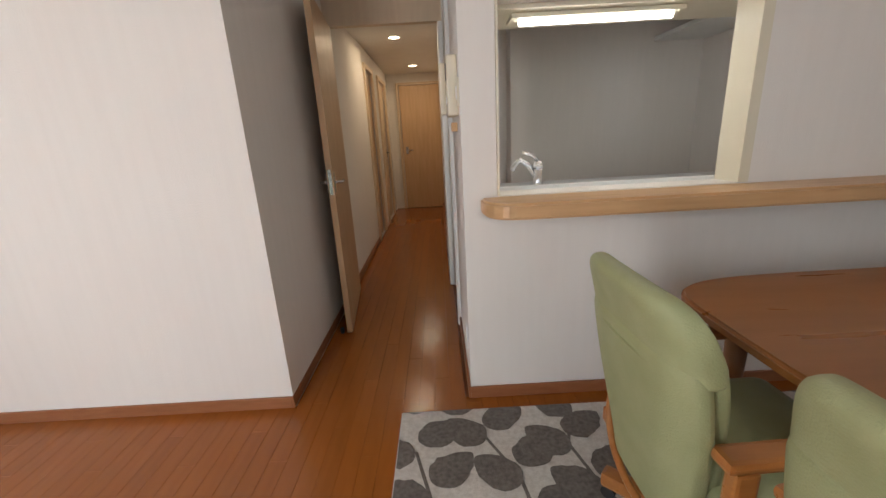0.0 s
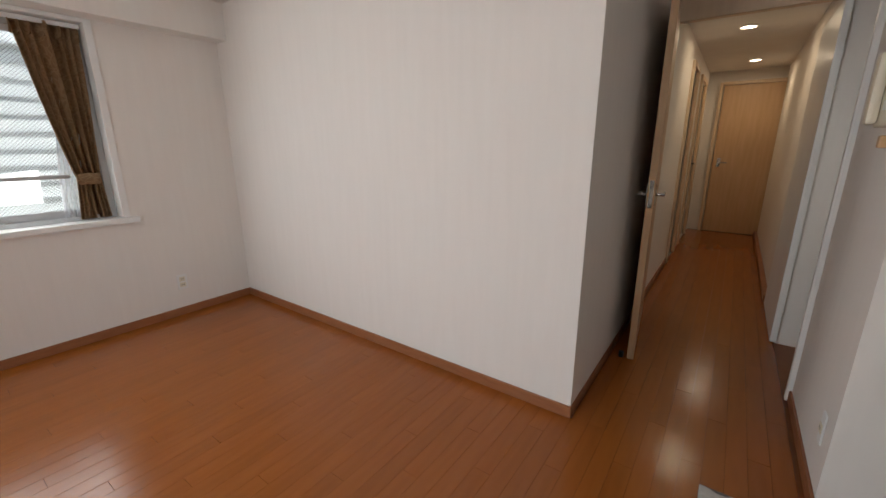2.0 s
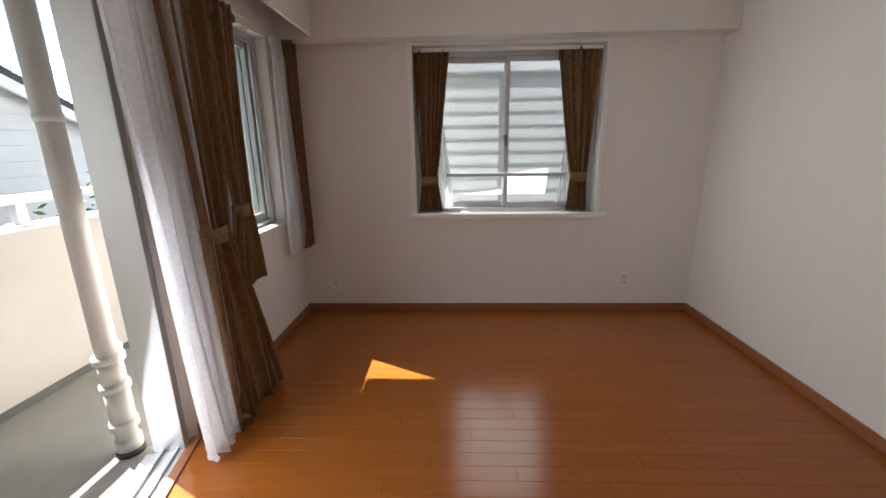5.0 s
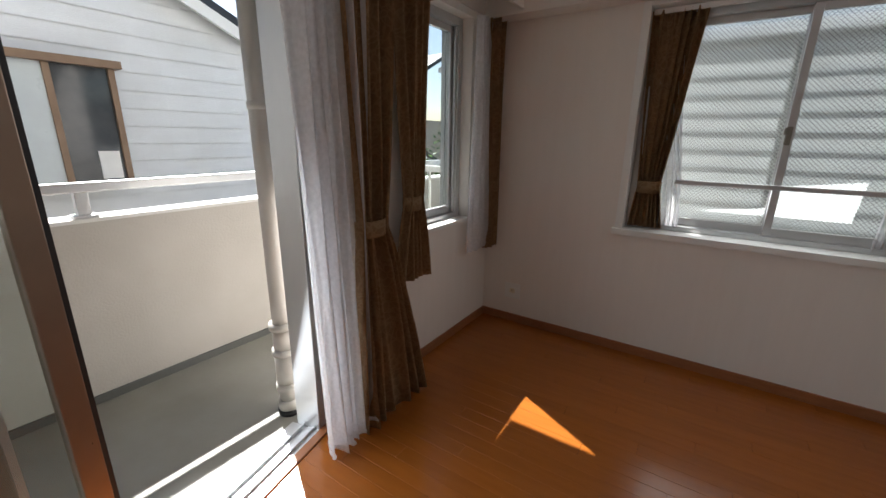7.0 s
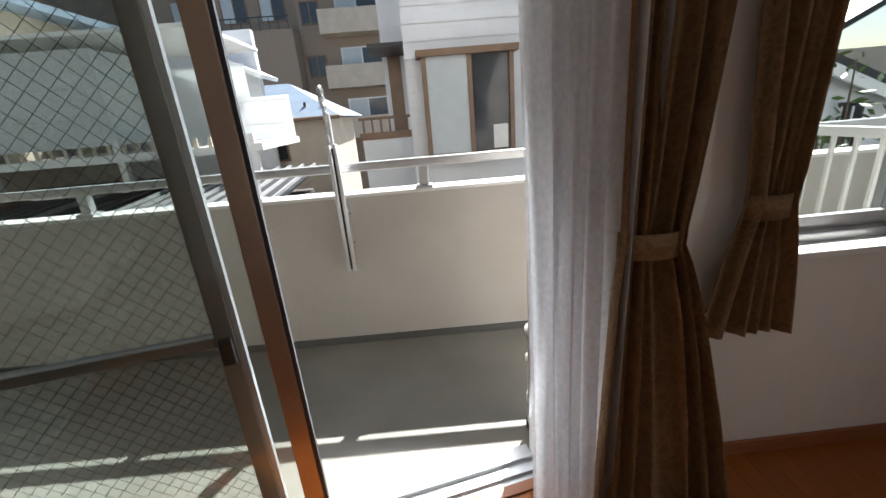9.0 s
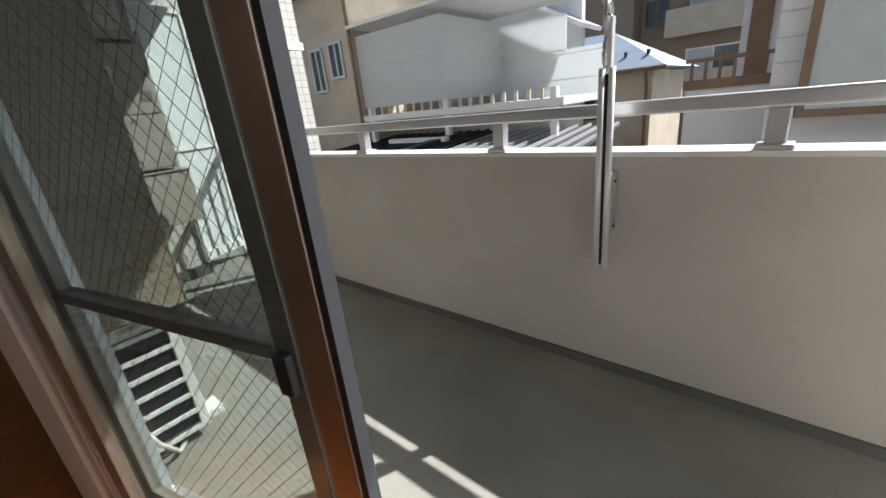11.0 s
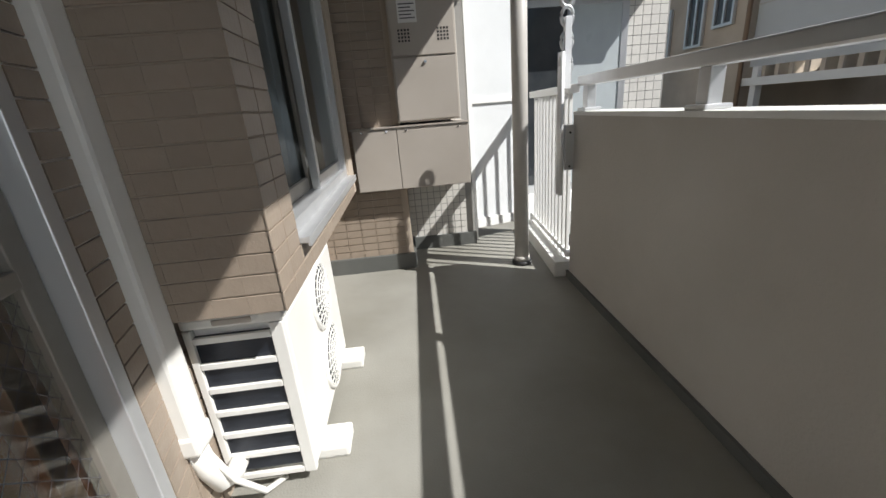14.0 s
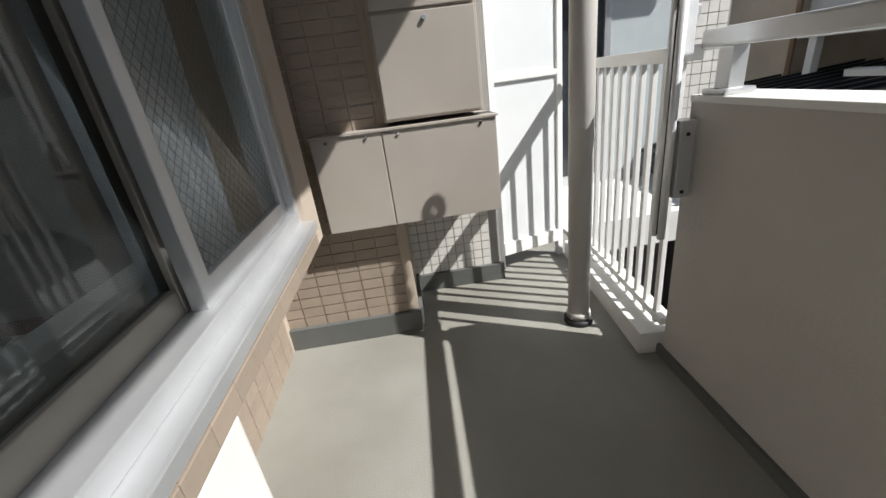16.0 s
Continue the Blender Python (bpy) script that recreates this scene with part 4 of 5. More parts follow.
# Left sash gets the darkened copy because its frame stands in shadow.
sash(bay, "sash", (0.51, 0.70), (1.09, 1.94), -1.455, 0.04, SHADEALU, EYE, FILM)
sash(bay, "sash", (1.05, 0.70), (1.64, 1.94), -1.495, 0.04, ALU, EYE, GLASS, 0.03)
sheer((1.35, -1.36, 0.62), (0, -1.36, 0), X, Y, (1.15, 1.6), (1.12, 1.6), 0.63, 1.98, 9, 0.02, "white sheer curtain behind the bay window", 0.9)


def air_conditioner():
    x0, x1, y0, y1, z0, z1 = 0.335, 1.02, -1.505, -1.25, -0.035, 0.50
    a = thing("air_conditioner_unit", (0.67, -1.38, ZB), "weathered white outdoor air conditioner unit under the bay", "air conditioner")
    part("body", boxes(((x0 + 0.02, y0, z0), (x1, y1, z1 - 0.02)), bevel=0.012), ACWHITE, a)
    t = part("top_cover", boxes(((x0, y0 - 0.004, z1 - 0.02), (x1 + 0.004, y1 + 0.004, z1 + 0.012)), bevel=0.008), ACWHITE, a)
    part("hand_grip", boxes(((x0 - 0.004, -1.43, z1 - 0.012), (x0 + 0.006, -1.33, z1 + 0.004)), bevel=0.003), STEELBOX, t)
    part("coil", boxes(((x0 + 0.008, y0 + 0.035, z0 + 0.03), (x0 + 0.019, y1 - 0.02, z1 - 0.045))), COIL, a)
    part("grille_frame", boxes(((x0 - 0.002, y0, z0), (x0 + 0.02, y0 + 0.035, z1 - 0.021)), ((x0 - 0.002, y1 - 0.02, z0), (x0 + 0.02, y1, z1 - 0.021)), bevel=0.003), ACWHITE, a)
    for i in range(7):
        z = z0 + 0.012 + i * (z1 - z0 - 0.065) / 6
        part("slat", boxes(((x0 - 0.003, y0 + 0.036, z - 0.009), (x0 + 0.008, y1 - 0.021, z + 0.009)), bevel=0.002), ACWHITE, a)
    cx = 0.745
    # One guard drawn as two; flat dark discs stand for its shaded holes.
    for cz in (0.105, 0.36):
        g = part("fan_guard", tube([(cx + 0.122 * math.cos(q), y0 - 0.004, cz + 0.122 * math.sin(q)) for q in [6.2832 * i / 40 for i in range(40)]], 0.008, 6, True), ACWHITE, a, smooth=True)
        part("fan_shade_disc", rods(((cx, y0 - 0.002, cz), (cx, y0 + 0.004, cz), 0.118), n=32), COIL, g, "flat dark disc standing for the shaded fan opening")
        for k in range(1, 8):
            rr = 0.0165 * k
            part("guard_ring", tube([(cx + rr * math.cos(q), y0 - 0.008 - 0.020 * (1 - (rr / 0.122) ** 2), cz + rr * math.sin(q)) for q in [6.2832 * i / 28 for i in range(28)]], 0.0026, 5, True), ACWHITE, g)
        for k in range(22):
            q = 6.2832 * k / 22
            part("guard_spoke", tube([(cx + rr * math.cos(q + 2.2 * rr), y0 - 0.008 - 0.020 * (1 - (rr / 0.122) ** 2), cz + rr * math.sin(q + 2.2 * rr)) for rr in (0.012, 0.05, 0.085, 0.12)], 0.0024, 5), ACWHITE, g)
    for x in (0.47, 0.95):
        part("foot", boxes(((x - 0.055, y0 - 0.085, ZB), (x + 0.055, y1, ZB + 0.045)), bevel=0.01), ACWHITE, a)


air_conditioner()
duct = thing("pipe_duct", (0.235, -1.25, 0.2), "white plastic pipe duct cover on the outer wall", "duct")
part("cover", boxes(((0.20, -1.285, 0.24), (0.27, -1.225, 2.379)), bevel=0.01), ACWHITE, duct)
part("end_cap", boxes(((0.195, -1.29, 0.20), (0.275, -1.22, 0.26)), bevel=0.01), ACWHITE, duct)
part("hose", tube([(0.235, -1.255, 0.21), (0.245, -1.26, 0.12), (0.27, -1.27, 0.04), (0.31, -1.28, 0.02), (0.36, -1.29, 0.04)], 0.028), ACWHITE, duct, "white taped hose bundle", smooth=True)
part("drain_hose", tube([(0.24, -1.265, 0.20), (0.26, -1.31, 0.05), (0.30, -1.36, -0.05), (0.36, -1.40, -0.068)], 0.009), ACWHITE, duct, smooth=True)


def service_boxes():
    lo = thing("service_cabinet", (2.0, -1.9, 0.5), "beige-grey steel pipe cover box on the tiled wall", "cabinet")
    part("body", boxes(((1.975, -2.285, 0.50), (2.45, -1.553, 0.885))), STEELBOX, lo)
    for y0, y1 in ((-1.83, -1.556), (-2.282, -1.834)):
        p = part("cover_panel", boxes(((1.965, y0, 0.503), (1.976, y1, 0.885)), bevel=0.003), STEELBOX, lo)
        for y in (y0 + 0.06, y1 - 0.06):
            part("screw", rods(((1.960, y, 0.868), (1.966, y, 0.868), 0.006), n=8), CHROME, p)
    part("roof_lip", boxes(((1.958, -2.29, 0.886), (2.45, -1.55, 0.894))), STEELBOX, lo)
    up = thing("water_heater", (2.05, -2.05, 0.9), "tall beige-grey gas water heater cabinet with warning label", "water heater")
    part("body", boxes(((2.0, -2.245, 0.91), (2.45, -1.85, 1.80)), bevel=0.004), STEELBOX, up)
    part("lower_panel", boxes(((1.985, -2.235, 0.92), (2.001, -1.86, 1.275)), bevel=0.003), STEELBOX, up)
    part("knob", rods(((1.975, -2.05, 1.25), (1.986, -2.05, 1.25), 0.008), n=10), CHROME, up)
    f = part("front_panel", boxes(((1.985, -2.235, 1.285), (2.001, -1.86, 1.79)), bevel=0.003), STEELBOX, up)
    l = part("warning_label", boxes(((1.982, -2.02, 1.46), (1.9845, -1.91, 1.58))), PAPERLABEL, f, "white printed warning label")
    for i in range(5):
        part("text_line", boxes(((1.980, -2.01 + 0.02 * (i % 2), 1.48 + 0.018 * i), (1.9818, -1.92, 1.486 + 0.018 * i))), INK, up)
    for i in range(4):
        for j in range(4):
            for y in (-1.97, -2.20):
                part("vent_hole", boxes(((1.9835, y + 0.019 * i, 1.36 + 0.019 * j), (1.9849, y + 0.011 + 0.019 * i, 1.371 + 0.019 * j))), DARK, up)
    part("exhaust", boxes(((1.975, -2.18, 1.715), (1.9849, -2.0, 1.74)), bevel=0.003), DARK, up)


service_boxes()
struct("trim_step", boxes(((2.03, -1.87, ZB), (2.062, -1.2, 0.03)), ((2.06, -1.88, ZB), (2.452, -1.862, 0.03)), ((2.42, -2.38, ZB), (2.452, -1.88, 0.02))), DECKEDGE, "grey coated upstand at the wall foot", "trim")


def partition():
    p = thing("partition_panel", (2.6, -2.6, ZB), "white framed balcony partition board", "partition")
    m = pose(2.52, -2.37, 0, 0, 0, -74)
    part("frame", boxes(((0, -0.02, ZB), (0.035, 0.02, 2.1)), ((0.42, -0.02, ZB), (0.455, 0.02, 2.1)), ((0.035, -0.02, 0.02), (0.42, 0.02, 0.10)), ((0.035, -0.02, 0.99), (0.42, 0.02, 1.02)), ((0.035, -0.02, 2.06), (0.42, 0.02, 2.1)), bevel=0.003, m=m), WHITE, p)
    for z0, z1 in ((0.10, 0.99), (1.02, 2.06)):
        part("board", boxes(((0.035, -0.006, z0), (0.42, 0.006, z1)), m=m), STRIP, p)


partition()


def down_pipe(name, x, y, r, z1, label, fittings):
    d = thing(name, (x, y, ZB), label, "drain pipe")
    part("pipe", rods(((x, y, ZB), (x, y, z1), r), n=20), PVC, d, smooth=True)
    for z, k, h in fittings:
        part("collar", rods(((x, y, z), (x, y, z + h), r * k), n=20), PVC, d, smooth=True)
    part("base_ring", rods(((x, y, ZB), (x, y, ZB + 0.025), r * 1.35), n=20), DARK, d, smooth=True)
    return d


down_pipe("drain_pipe", 1.90, -2.60, 0.048, 2.38, "pale grey drain pipe standing at the balcony end", ((ZB + 0.03, 1.12, 0.03),))
dp = down_pipe("drain_pipe", -1.80, -1.84, 0.044, 2.38, "pale grey drain pipe with cast fittings beside the door", ((ZB + 0.03, 1.25, 0.05), (0.06, 1.3, 0.035), (0.10, 1.15, 0.16), (0.26, 1.35, 0.03), (0.30, 1.12, 0.1), (0.40, 1.4, 0.03), (1.42, 1.08, 0.03)))
part("branch", tube([(-1.80, -1.84, 0.36), (-1.86, -1.88, 0.40), (-1.91, -1.91, 0.41)], 0.035), PVC, dp, smooth=True)


def white_fence():
    f = thing("bar_fence", (2.05, -2.87, 0.0), "white vertical bar fence at the balcony end", "fence")
    y0, y1 = -2.82, -2.90
    for i in range(11):
        x = 1.66 + 0.085 * i
        y = y0 + (y1 - y0) * i / 10
        part("bar", boxes(((x - 0.01, y - 0.01, 0.03), (x + 0.01, y + 0.01, 1.0)), bevel=0.002), WHITE, f)
    m = pose(1.6, y0 + 0.005, 0, 0, 0, -5.0)
    part("top_rail", boxes(((0, -0.03, 1.0), (0.98, 0.03, 1.045)), bevel=0.004, m=m), WHITE, f)
    part("bottom_rail", boxes(((0, -0.015, 0.05), (0.98, 0.015, 0.08)), bevel=0.003, m=m), WHITE, f)
    struct("trim_curb", boxes(((0, -0.09, ZB), (1.0, 0.09, 0.02)), bevel=0.004, m=m), CAP, "white painted curb under the fence", "trim")


white_fence()


def laundry_bracket(x, y, lean, label):
    b = thing("laundry_pole_bracket", (x, y, 0.45), label, "bracket", "laundry brackets")
    for dx in (-0.017, 0.017):
        part("slide_rod", rods(((x + dx, y, 0.46), (x + dx, y, 1.20), 0.012)), POLISHED, b, smooth=True)
    part("guide", boxes(((x - 0.006, y - 0.012, 0.47), (x + 0.006, y + 0.004, 1.18)), bevel=0.002), DARK, b)
    part("wall_plate", boxes(((x - 0.03, y - 0.07, 0.60), (x + 0.03, y - 0.02, 0.84)), bevel=0.004), ALU, b)
    for z in (0.62, 0.80):
        part("bolt", rods(((x - 0.034, y - 0.045, z), (x + 0.034, y - 0.045, z), 0.006), n=8), DARK, b)
    a = part("arm", boxes(((x - 0.014 + lean * 0.3, y - 0.05, 1.02), (x + 0.014 + lean * 0.3, y - 0.015, 1.36)), bevel=0.004), POLISHED, b)
    for z in (1.14, 1.25, 1.36):
        part("loop", tube([(x + lean * 0.6, y - 0.032 + 0.030 * math.cos(q), z + 0.045 * math.sin(q)) for q in [6.2832 * i / 20 for i in range(20)]], 0.009, 6, True), ALU, a, smooth=True)
    part("ring", tube([(x + lean, y - 0.032 + 0.034 * math.cos(q), 1.45 + 0.045 * math.sin(q)) for q in [6.2832 * i / 20 for i in range(20)]], 0.011, 8, True), ALU, a, smooth=True)


laundry_bracket(-0.90, -2.66, 0.02, "silver aluminium laundry pole bracket on the parapet")
laundry_bracket(1.55, -2.72, 0.02, "silver aluminium laundry pole bracket at the parapet end")


# ---- neighbouring buildings ----
def window_unit(parent, x0, x1, z0, z1, y, out, material, frame=0.05, axis="x", pane2=None):
    """A sliding window on a facade facing out (+1 or -1 along the other axis)."""
    def b(a0, a1, c0, c1, d0, d1):
        lo, hi = sorted((y + out * d0, y + out * d1))
        return ((a0, lo, c0), (a1, hi, c1)) if axis == "x" else ((lo, a0, c0), (hi, a1, c1))
    w = part("window", boxes(b(x0, x1, z0, z0 + frame, 0.0, 0.06), b(x0, x1, z1 - frame, z1, 0.0, 0.06), b(x0, x0 + frame, z0 + frame, z1 - frame, 0.0, 0.06), b(x1 - frame, x1, z0 + frame, z1 - frame, 0.0, 0.06), b((x0 + x1) / 2 - frame / 2, (x0 + x1) / 2 + frame / 2, z0 + frame, z1 - frame, 0.0, 0.05)), material, parent)
    part("pane", boxes(b(x0 + frame, (x0 + x1) / 2 - frame / 2, z0 + frame, z1 - frame, 0.01, 0.02)), GLASSDARK, w)
    part("pane", boxes(b((x0 + x1) / 2 + frame / 2, x1 - frame, z0 + frame, z1 - frame, 0.01, 0.02)), pane2 or GLASSDARK, w)
    return w


GLASSDARK = mat("dark_window_glass", (0.05, 0.055, 0.06), (0.035, 0.04, 0.045), 0.08)
GLASSPALE = mat("frosted_window_glass", (0.50, 0.55, 0.56), (0.46, 0.50, 0.52), 0.3)


def siding_wall(parent, x0, x1, top, z0, y, step=0.2):
    """Lapped boards; top(x) is the height of the wall's edge."""
    bm = bmesh.new()
    z = z0
    while z < max(top(x0), top(x1)):
        n = 24
        for i in range(n):
            a, b = x0 + (x1 - x0) * i / n, x0 + (x1 - x0) * (i + 1) / n
            t = min(top(a), top(b))
            h = min(z + step - 0.012, t)
            if h > z + 0.01:
                vs = [bm.verts.new(p) for p in ((a, y + 0.022, z), (b, y + 0.022, z), (b, y + 0.004, h), (a, y + 0.004, h))]
                bm.faces.new(vs)
        z += step
    o = part("siding", bm, SIDING, parent)
    o["kind"] = "stuff"
    return o


def white_house():
    h = thing("white_house", (-5.0, -8.0, -3.0), "white lap-sided neighbour house with a brown-framed box window", "house")
    y = -6.03
    top = lambda x: 3.9 + (x + 1.3) * 0.42 if x < -1.3 else 3.9
    pts = [(-9.0, -3.0), (-1.30, -3.0), (-1.30, 3.9), (-9.0, 0.67)]
    bm = bmesh.new()
    f = bm.faces.new([bm.verts.new((x, y, z)) for x, z in pts])
    g = bmesh.ops.extrude_face_region(bm, geom=[f])["geom"]
    bmesh.ops.translate(bm, vec=(0, -5, 0), verts=[v for v in g if isinstance(v, bmesh.types.BMVert)])
    bmesh.ops.recalc_face_normals(bm, faces=bm.faces)
    part("wall", bm, SIDING, h)
    siding_wall(h, -9.0, -1.30, top, -3.0, y)
    m = Matrix.Translation((-1.3, 0, 3.9)) @ pose(0, 0, 0, 0, -22.8, 0)
    r = part("roof", boxes(((-9.0, y - 5.2, 0.0), (0.5, y + 0.25, 0.10)), m=m), ROOFDARK, h)
    part("fascia", boxes(((-9.0, y + 0.2, -0.14), (0.4, y + 0.25, 0.0)), m=m), WHITE, r)
    bx = part("box_window", boxes(((-2.66, y, 0.74), (-1.50, y + 0.26, 0.80)), bevel=0.006), BROWNFRAME, h, "brown aluminium box window")
    part("hood", boxes(((-2.72, y, 1.98), (-1.44, y + 0.30, 2.06)), bevel=0.006), BROWNFRAME, bx)
    for x in (-2.66, -2.13, -1.56):
        part("mullion", boxes(((x, y + 0.01 if x != -2.13 else y + 0.2, 0.801), (x + 0.06, y + 0.25, 1.979)), bevel=0.006), BROWNFRAME, bx)
    part("pane", boxes(((-2.60, y + 0.20, 0.80), (-2.13, y + 0.21, 1.98))), GLASSDARK, bx)
    part("pane", boxes(((-2.08, y + 0.215, 0.80), (-1.56, y + 0.225, 1.98))), GLASSPALE, bx)
    part("paper_box", boxes(((-2.57, y + 0.212, 0.82), (-2.38, y + 0.222, 1.12))), PAPERLABEL, bx)
    # lower side wing with balcony
    part("wing_wall", boxes(((-1.29, y - 3.5, -3.0), (-0.55, y - 0.6, 1.02))), SIDING, h)
    part("wing_upper", boxes(((-1.29, y - 5, 1.02), (-0.9, y - 1.9, 3.4))), SIDING, h)
    b = part("wing_rail", boxes(((-1.29, y - 0.70, 1.02), (-0.52, y - 0.58, 1.12)), ((-1.29, y - 0.66, 1.30), (-0.52, y - 0.62, 1.34))), BROWNFRAME, h, "brown balcony rail")
    for i in range(6):
        part("baluster", boxes(((-1.25 + 0.13 * i, y - 0.655, 1.12), (-1.22 + 0.13 * i, y - 0.625, 1.30))), BROWNFRAME, b)
    part("wing_door", boxes(((-1.20, y - 1.91, 1.02), (-0.98, y - 1.88, 2.3))), BROWNFRAME, h)
    part("wing_canopy", boxes(((-1.29, y - 1.9, 2.30), (-0.75, y - 0.9, 2.36))), ROOFDARK, h)


def polycarbonate_house():
    h = thing("terrace_house", (6.0, -9.0, -3.0), "beige house with a white polycarbonate roof terrace enclosure", "house")
    part("wall", boxes(((6.45, -14.0, -3.0), (13.0, -7.9, 3.9))), BEIGE, h)
    part("roof", boxes(((5.9, -14.4, 3.9), (13.4, -7.4, 4.05))), ROOFBLUE, h)
    for x0, x1, z0, z1 in ((7.5, 8.0, 1.75, 2.75), (6.75, 7.25, 2.0, 2.8), (8.5, 8.9, 1.6, 2.6)):
        window_unit(h, x0, x1, z0, z1, -7.89, 1, ALU)
    part("down_pipe", rods(((6.43, -7.86, -3), (6.43, -7.86, 3.9), 0.04)), BROWNFRAME, h)
    t = part("terrace_screen", boxes(((3.95, -8.05, 1.25), (6.40, -8.0, 2.80))), POLY, h, "white polycarbonate screen panel")
    for lo, hi in (((3.9, -10.2, 1.25), (3.95, -8.0, 2.80)), ((1.45, -10.25, 1.05), (3.9, -10.2, 2.0)), ((2.3, -10.25, 2.0), (3.9, -10.2, 2.7))):
        part("terrace_screen", boxes((lo, hi)), POLY, h, "white polycarbonate screen panel")
    for z in (1.7, 2.2):
        part("seam", boxes(((3.94, -7.999, z), (6.4, -7.985, z + 0.02))), CAP, t)
        part("seam", boxes(((1.5, -10.199, z - 0.3), (3.9, -10.185, z - 0.28))), CAP, t)
    part("screen_roof", boxes(((2.0, -10.5, 2.95), (6.45, -7.8, 3.02)), bevel=0.01), CAP, h)
    d = part("terrace_deck", boxes(((1.4, -10.3, 0.95), (6.42, -7.9, 1.08))), WHITE, h)
    for x in (3.92, 6.2, 1.6):
        part("post", boxes(((x - 0.06, -8.06, -0.3), (x + 0.06, -7.94, 1.25)), bevel=0.005), WHITE, d)
    for i in range(18):
        x = 1.8 + i * 0.25
        part("baluster", boxes(((x, -8.02, 1.08), (x + 0.07, -7.99, 1.25))), BEIGE, d)
    # gable of the white house behind the terrace
    part("gable", boxes(((2.4, -11.6, 0.0), (6.4, -11.4, 3.6))), SIDING, h)
    m = Matrix.Translation((2.2, -11.5, 2.45)) @ pose(0, 0, 0, 0, -28, 0)
    part("gable_roof", boxes(((0, -0.6, 0), (2.6, 0.7, 0.09)), m=m), WHITE, h)


def metal_roof_shed():
    s = thing("tin_roof_shed", (3.5, -6.5, -3.0), "low shed with dark ribbed metal roof below the balcony", "shed")
    part("wall", boxes(((0.9, -8.9, -3.0), (6.4, -4.6, 0.05))), ROOMDARK, s)
    m = Matrix.Translation((0.7, -9.0, 0.48)) @ pose(0, 0, 0, -4, 0, 0)
    part("roof", boxes(((0, 0, 0), (6.0, 4.8, 0.03)), m=m), ROOFDARK, s)
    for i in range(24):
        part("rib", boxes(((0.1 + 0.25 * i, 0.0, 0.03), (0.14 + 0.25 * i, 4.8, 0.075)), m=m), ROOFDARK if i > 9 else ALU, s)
    part("ridge_cap", boxes(((3.1, 0.8, 0.07), (3.35, 3.6, 0.14)), bevel=0.01, m=m), ROOFDARK, s)
    part("foot_beam", boxes(((3.0, 1.3, 0.08), (4.6, 1.45, 0.16)), m=m), WHITE, s)


def blue_roof_house():
    h = thing("blue_roof_house", (2.5, -13.0, -3.0), "cream house with a blue-grey hipped metal roof", "house")
    part("wall", boxes(((0.95, -16.0, -3.0), (4.6, -12.0, 1.45))), BEIGE, h)
    bm = bmesh.new()
    lo = [bm.verts.new(p) for p in ((0.6, -11.6, 1.48), (5.0, -11.6, 1.48), (5.0, -16.4, 1.48), (0.6, -16.4, 1.48))]
    hi = [bm.verts.new(p) for p in ((2.4, -13.8, 2.55), (3.4, -13.8, 2.55))]
    for f in ((lo[0], lo[1], hi[1], hi[0]), (lo[1], lo[2], hi[1]), (lo[2], lo[3], hi[0], hi[1]), (lo[3], lo[0], hi[0]), (lo[3], lo[2], lo[1], lo[0])):
        bm.faces.new(f)
    r = part("roof", bm, ROOFBLUE, h)
    for i in range(7):
        part("snow_guard", boxes(((1.1 + 0.5 * i, -12.3, 1.80), (1.16 + 0.5 * i, -12.2, 1.90))), DARK, r)
    part("gutter", rods(((0.6, -11.55, 1.46), (5.0, -11.55, 1.46), 0.05), n=8), BROWNFRAME, h)
    part("down_pipe", tube([(1.0, -11.55, 1.44), (1.05, -11.9, 1.1), (1.05, -11.95, -2)], 0.04, 8), BROWNFRAME, h)
    window_unit(h, 2.2, 2.85, 0.40, 1.22, -12.0, 1, BROWNFRAME)


def apartment_block():
    h = thing("apartment_building", (5.0, -28.0, -3.0), "brown block-clad apartment building with balconies", "apartment building")
    part("wall", boxes(((4.8, -34, -3), (20.0, -25, 6.3))), BROWNBRICK, h)
    part("wall", boxes(((-3.0, -34, -3), (4.79, -26.5, 14.0)), ((4.8, -34, 6.3), (20, -27.5, 14.0))), BROWNBRICK, h)
    part("vent_pipe", rods(((8.6, -24.9, 3.0), (8.6, -24.9, 4.9), 0.12)), ALU, h)
    for z in (0.6, 3.4, 6.2, 9.0):
        b = part("balcony", boxes(((-0.4, -26.5, z - 0.25), (3.4, -25.2, z - 0.1)), ((-0.4, -25.3, z - 0.1), (3.4, -25.2, z + 0.95)), ((-0.4, -26.5, z - 0.1), (-0.3, -25.3, z + 0.95)), ((3.3, -26.5, z - 0.1), (3.4, -25.3, z + 0.95))), BEIGE, h)
        window_unit(h, 0.2, 2.6, z + 0.1, z + 2.0, -26.5, 1, ALU, 0.07, "x", GLASSPALE)
        window_unit(h, 3.5, 4.6, z + 0.5, z + 1.7, -26.5, 1, BROWNFRAME, 0.07)
        window_unit(h, -2.4, -0.8, z + 0.5, z + 1.7, -26.5, 1, BROWNFRAME, 0.07)
    for x in (5.6, 7.8, 10.6, 13.4):
        window_unit(h, x, x + 1.5, 7.2, 8.6, -27.5, 1, BROWNFRAME, 0.07, "x", GLASSPALE)
    rail = part("roof_rail", boxes(((4.9, -25.2, 6.95), (20, -25.15, 7.0))), ROOFDARK, h)
    for i in range(30):
        part("baluster", boxes(((5.0 + 0.5 * i, -25.19, 6.3), (5.03 + 0.5 * i, -25.16, 6.95))), ROOFDARK, rail)


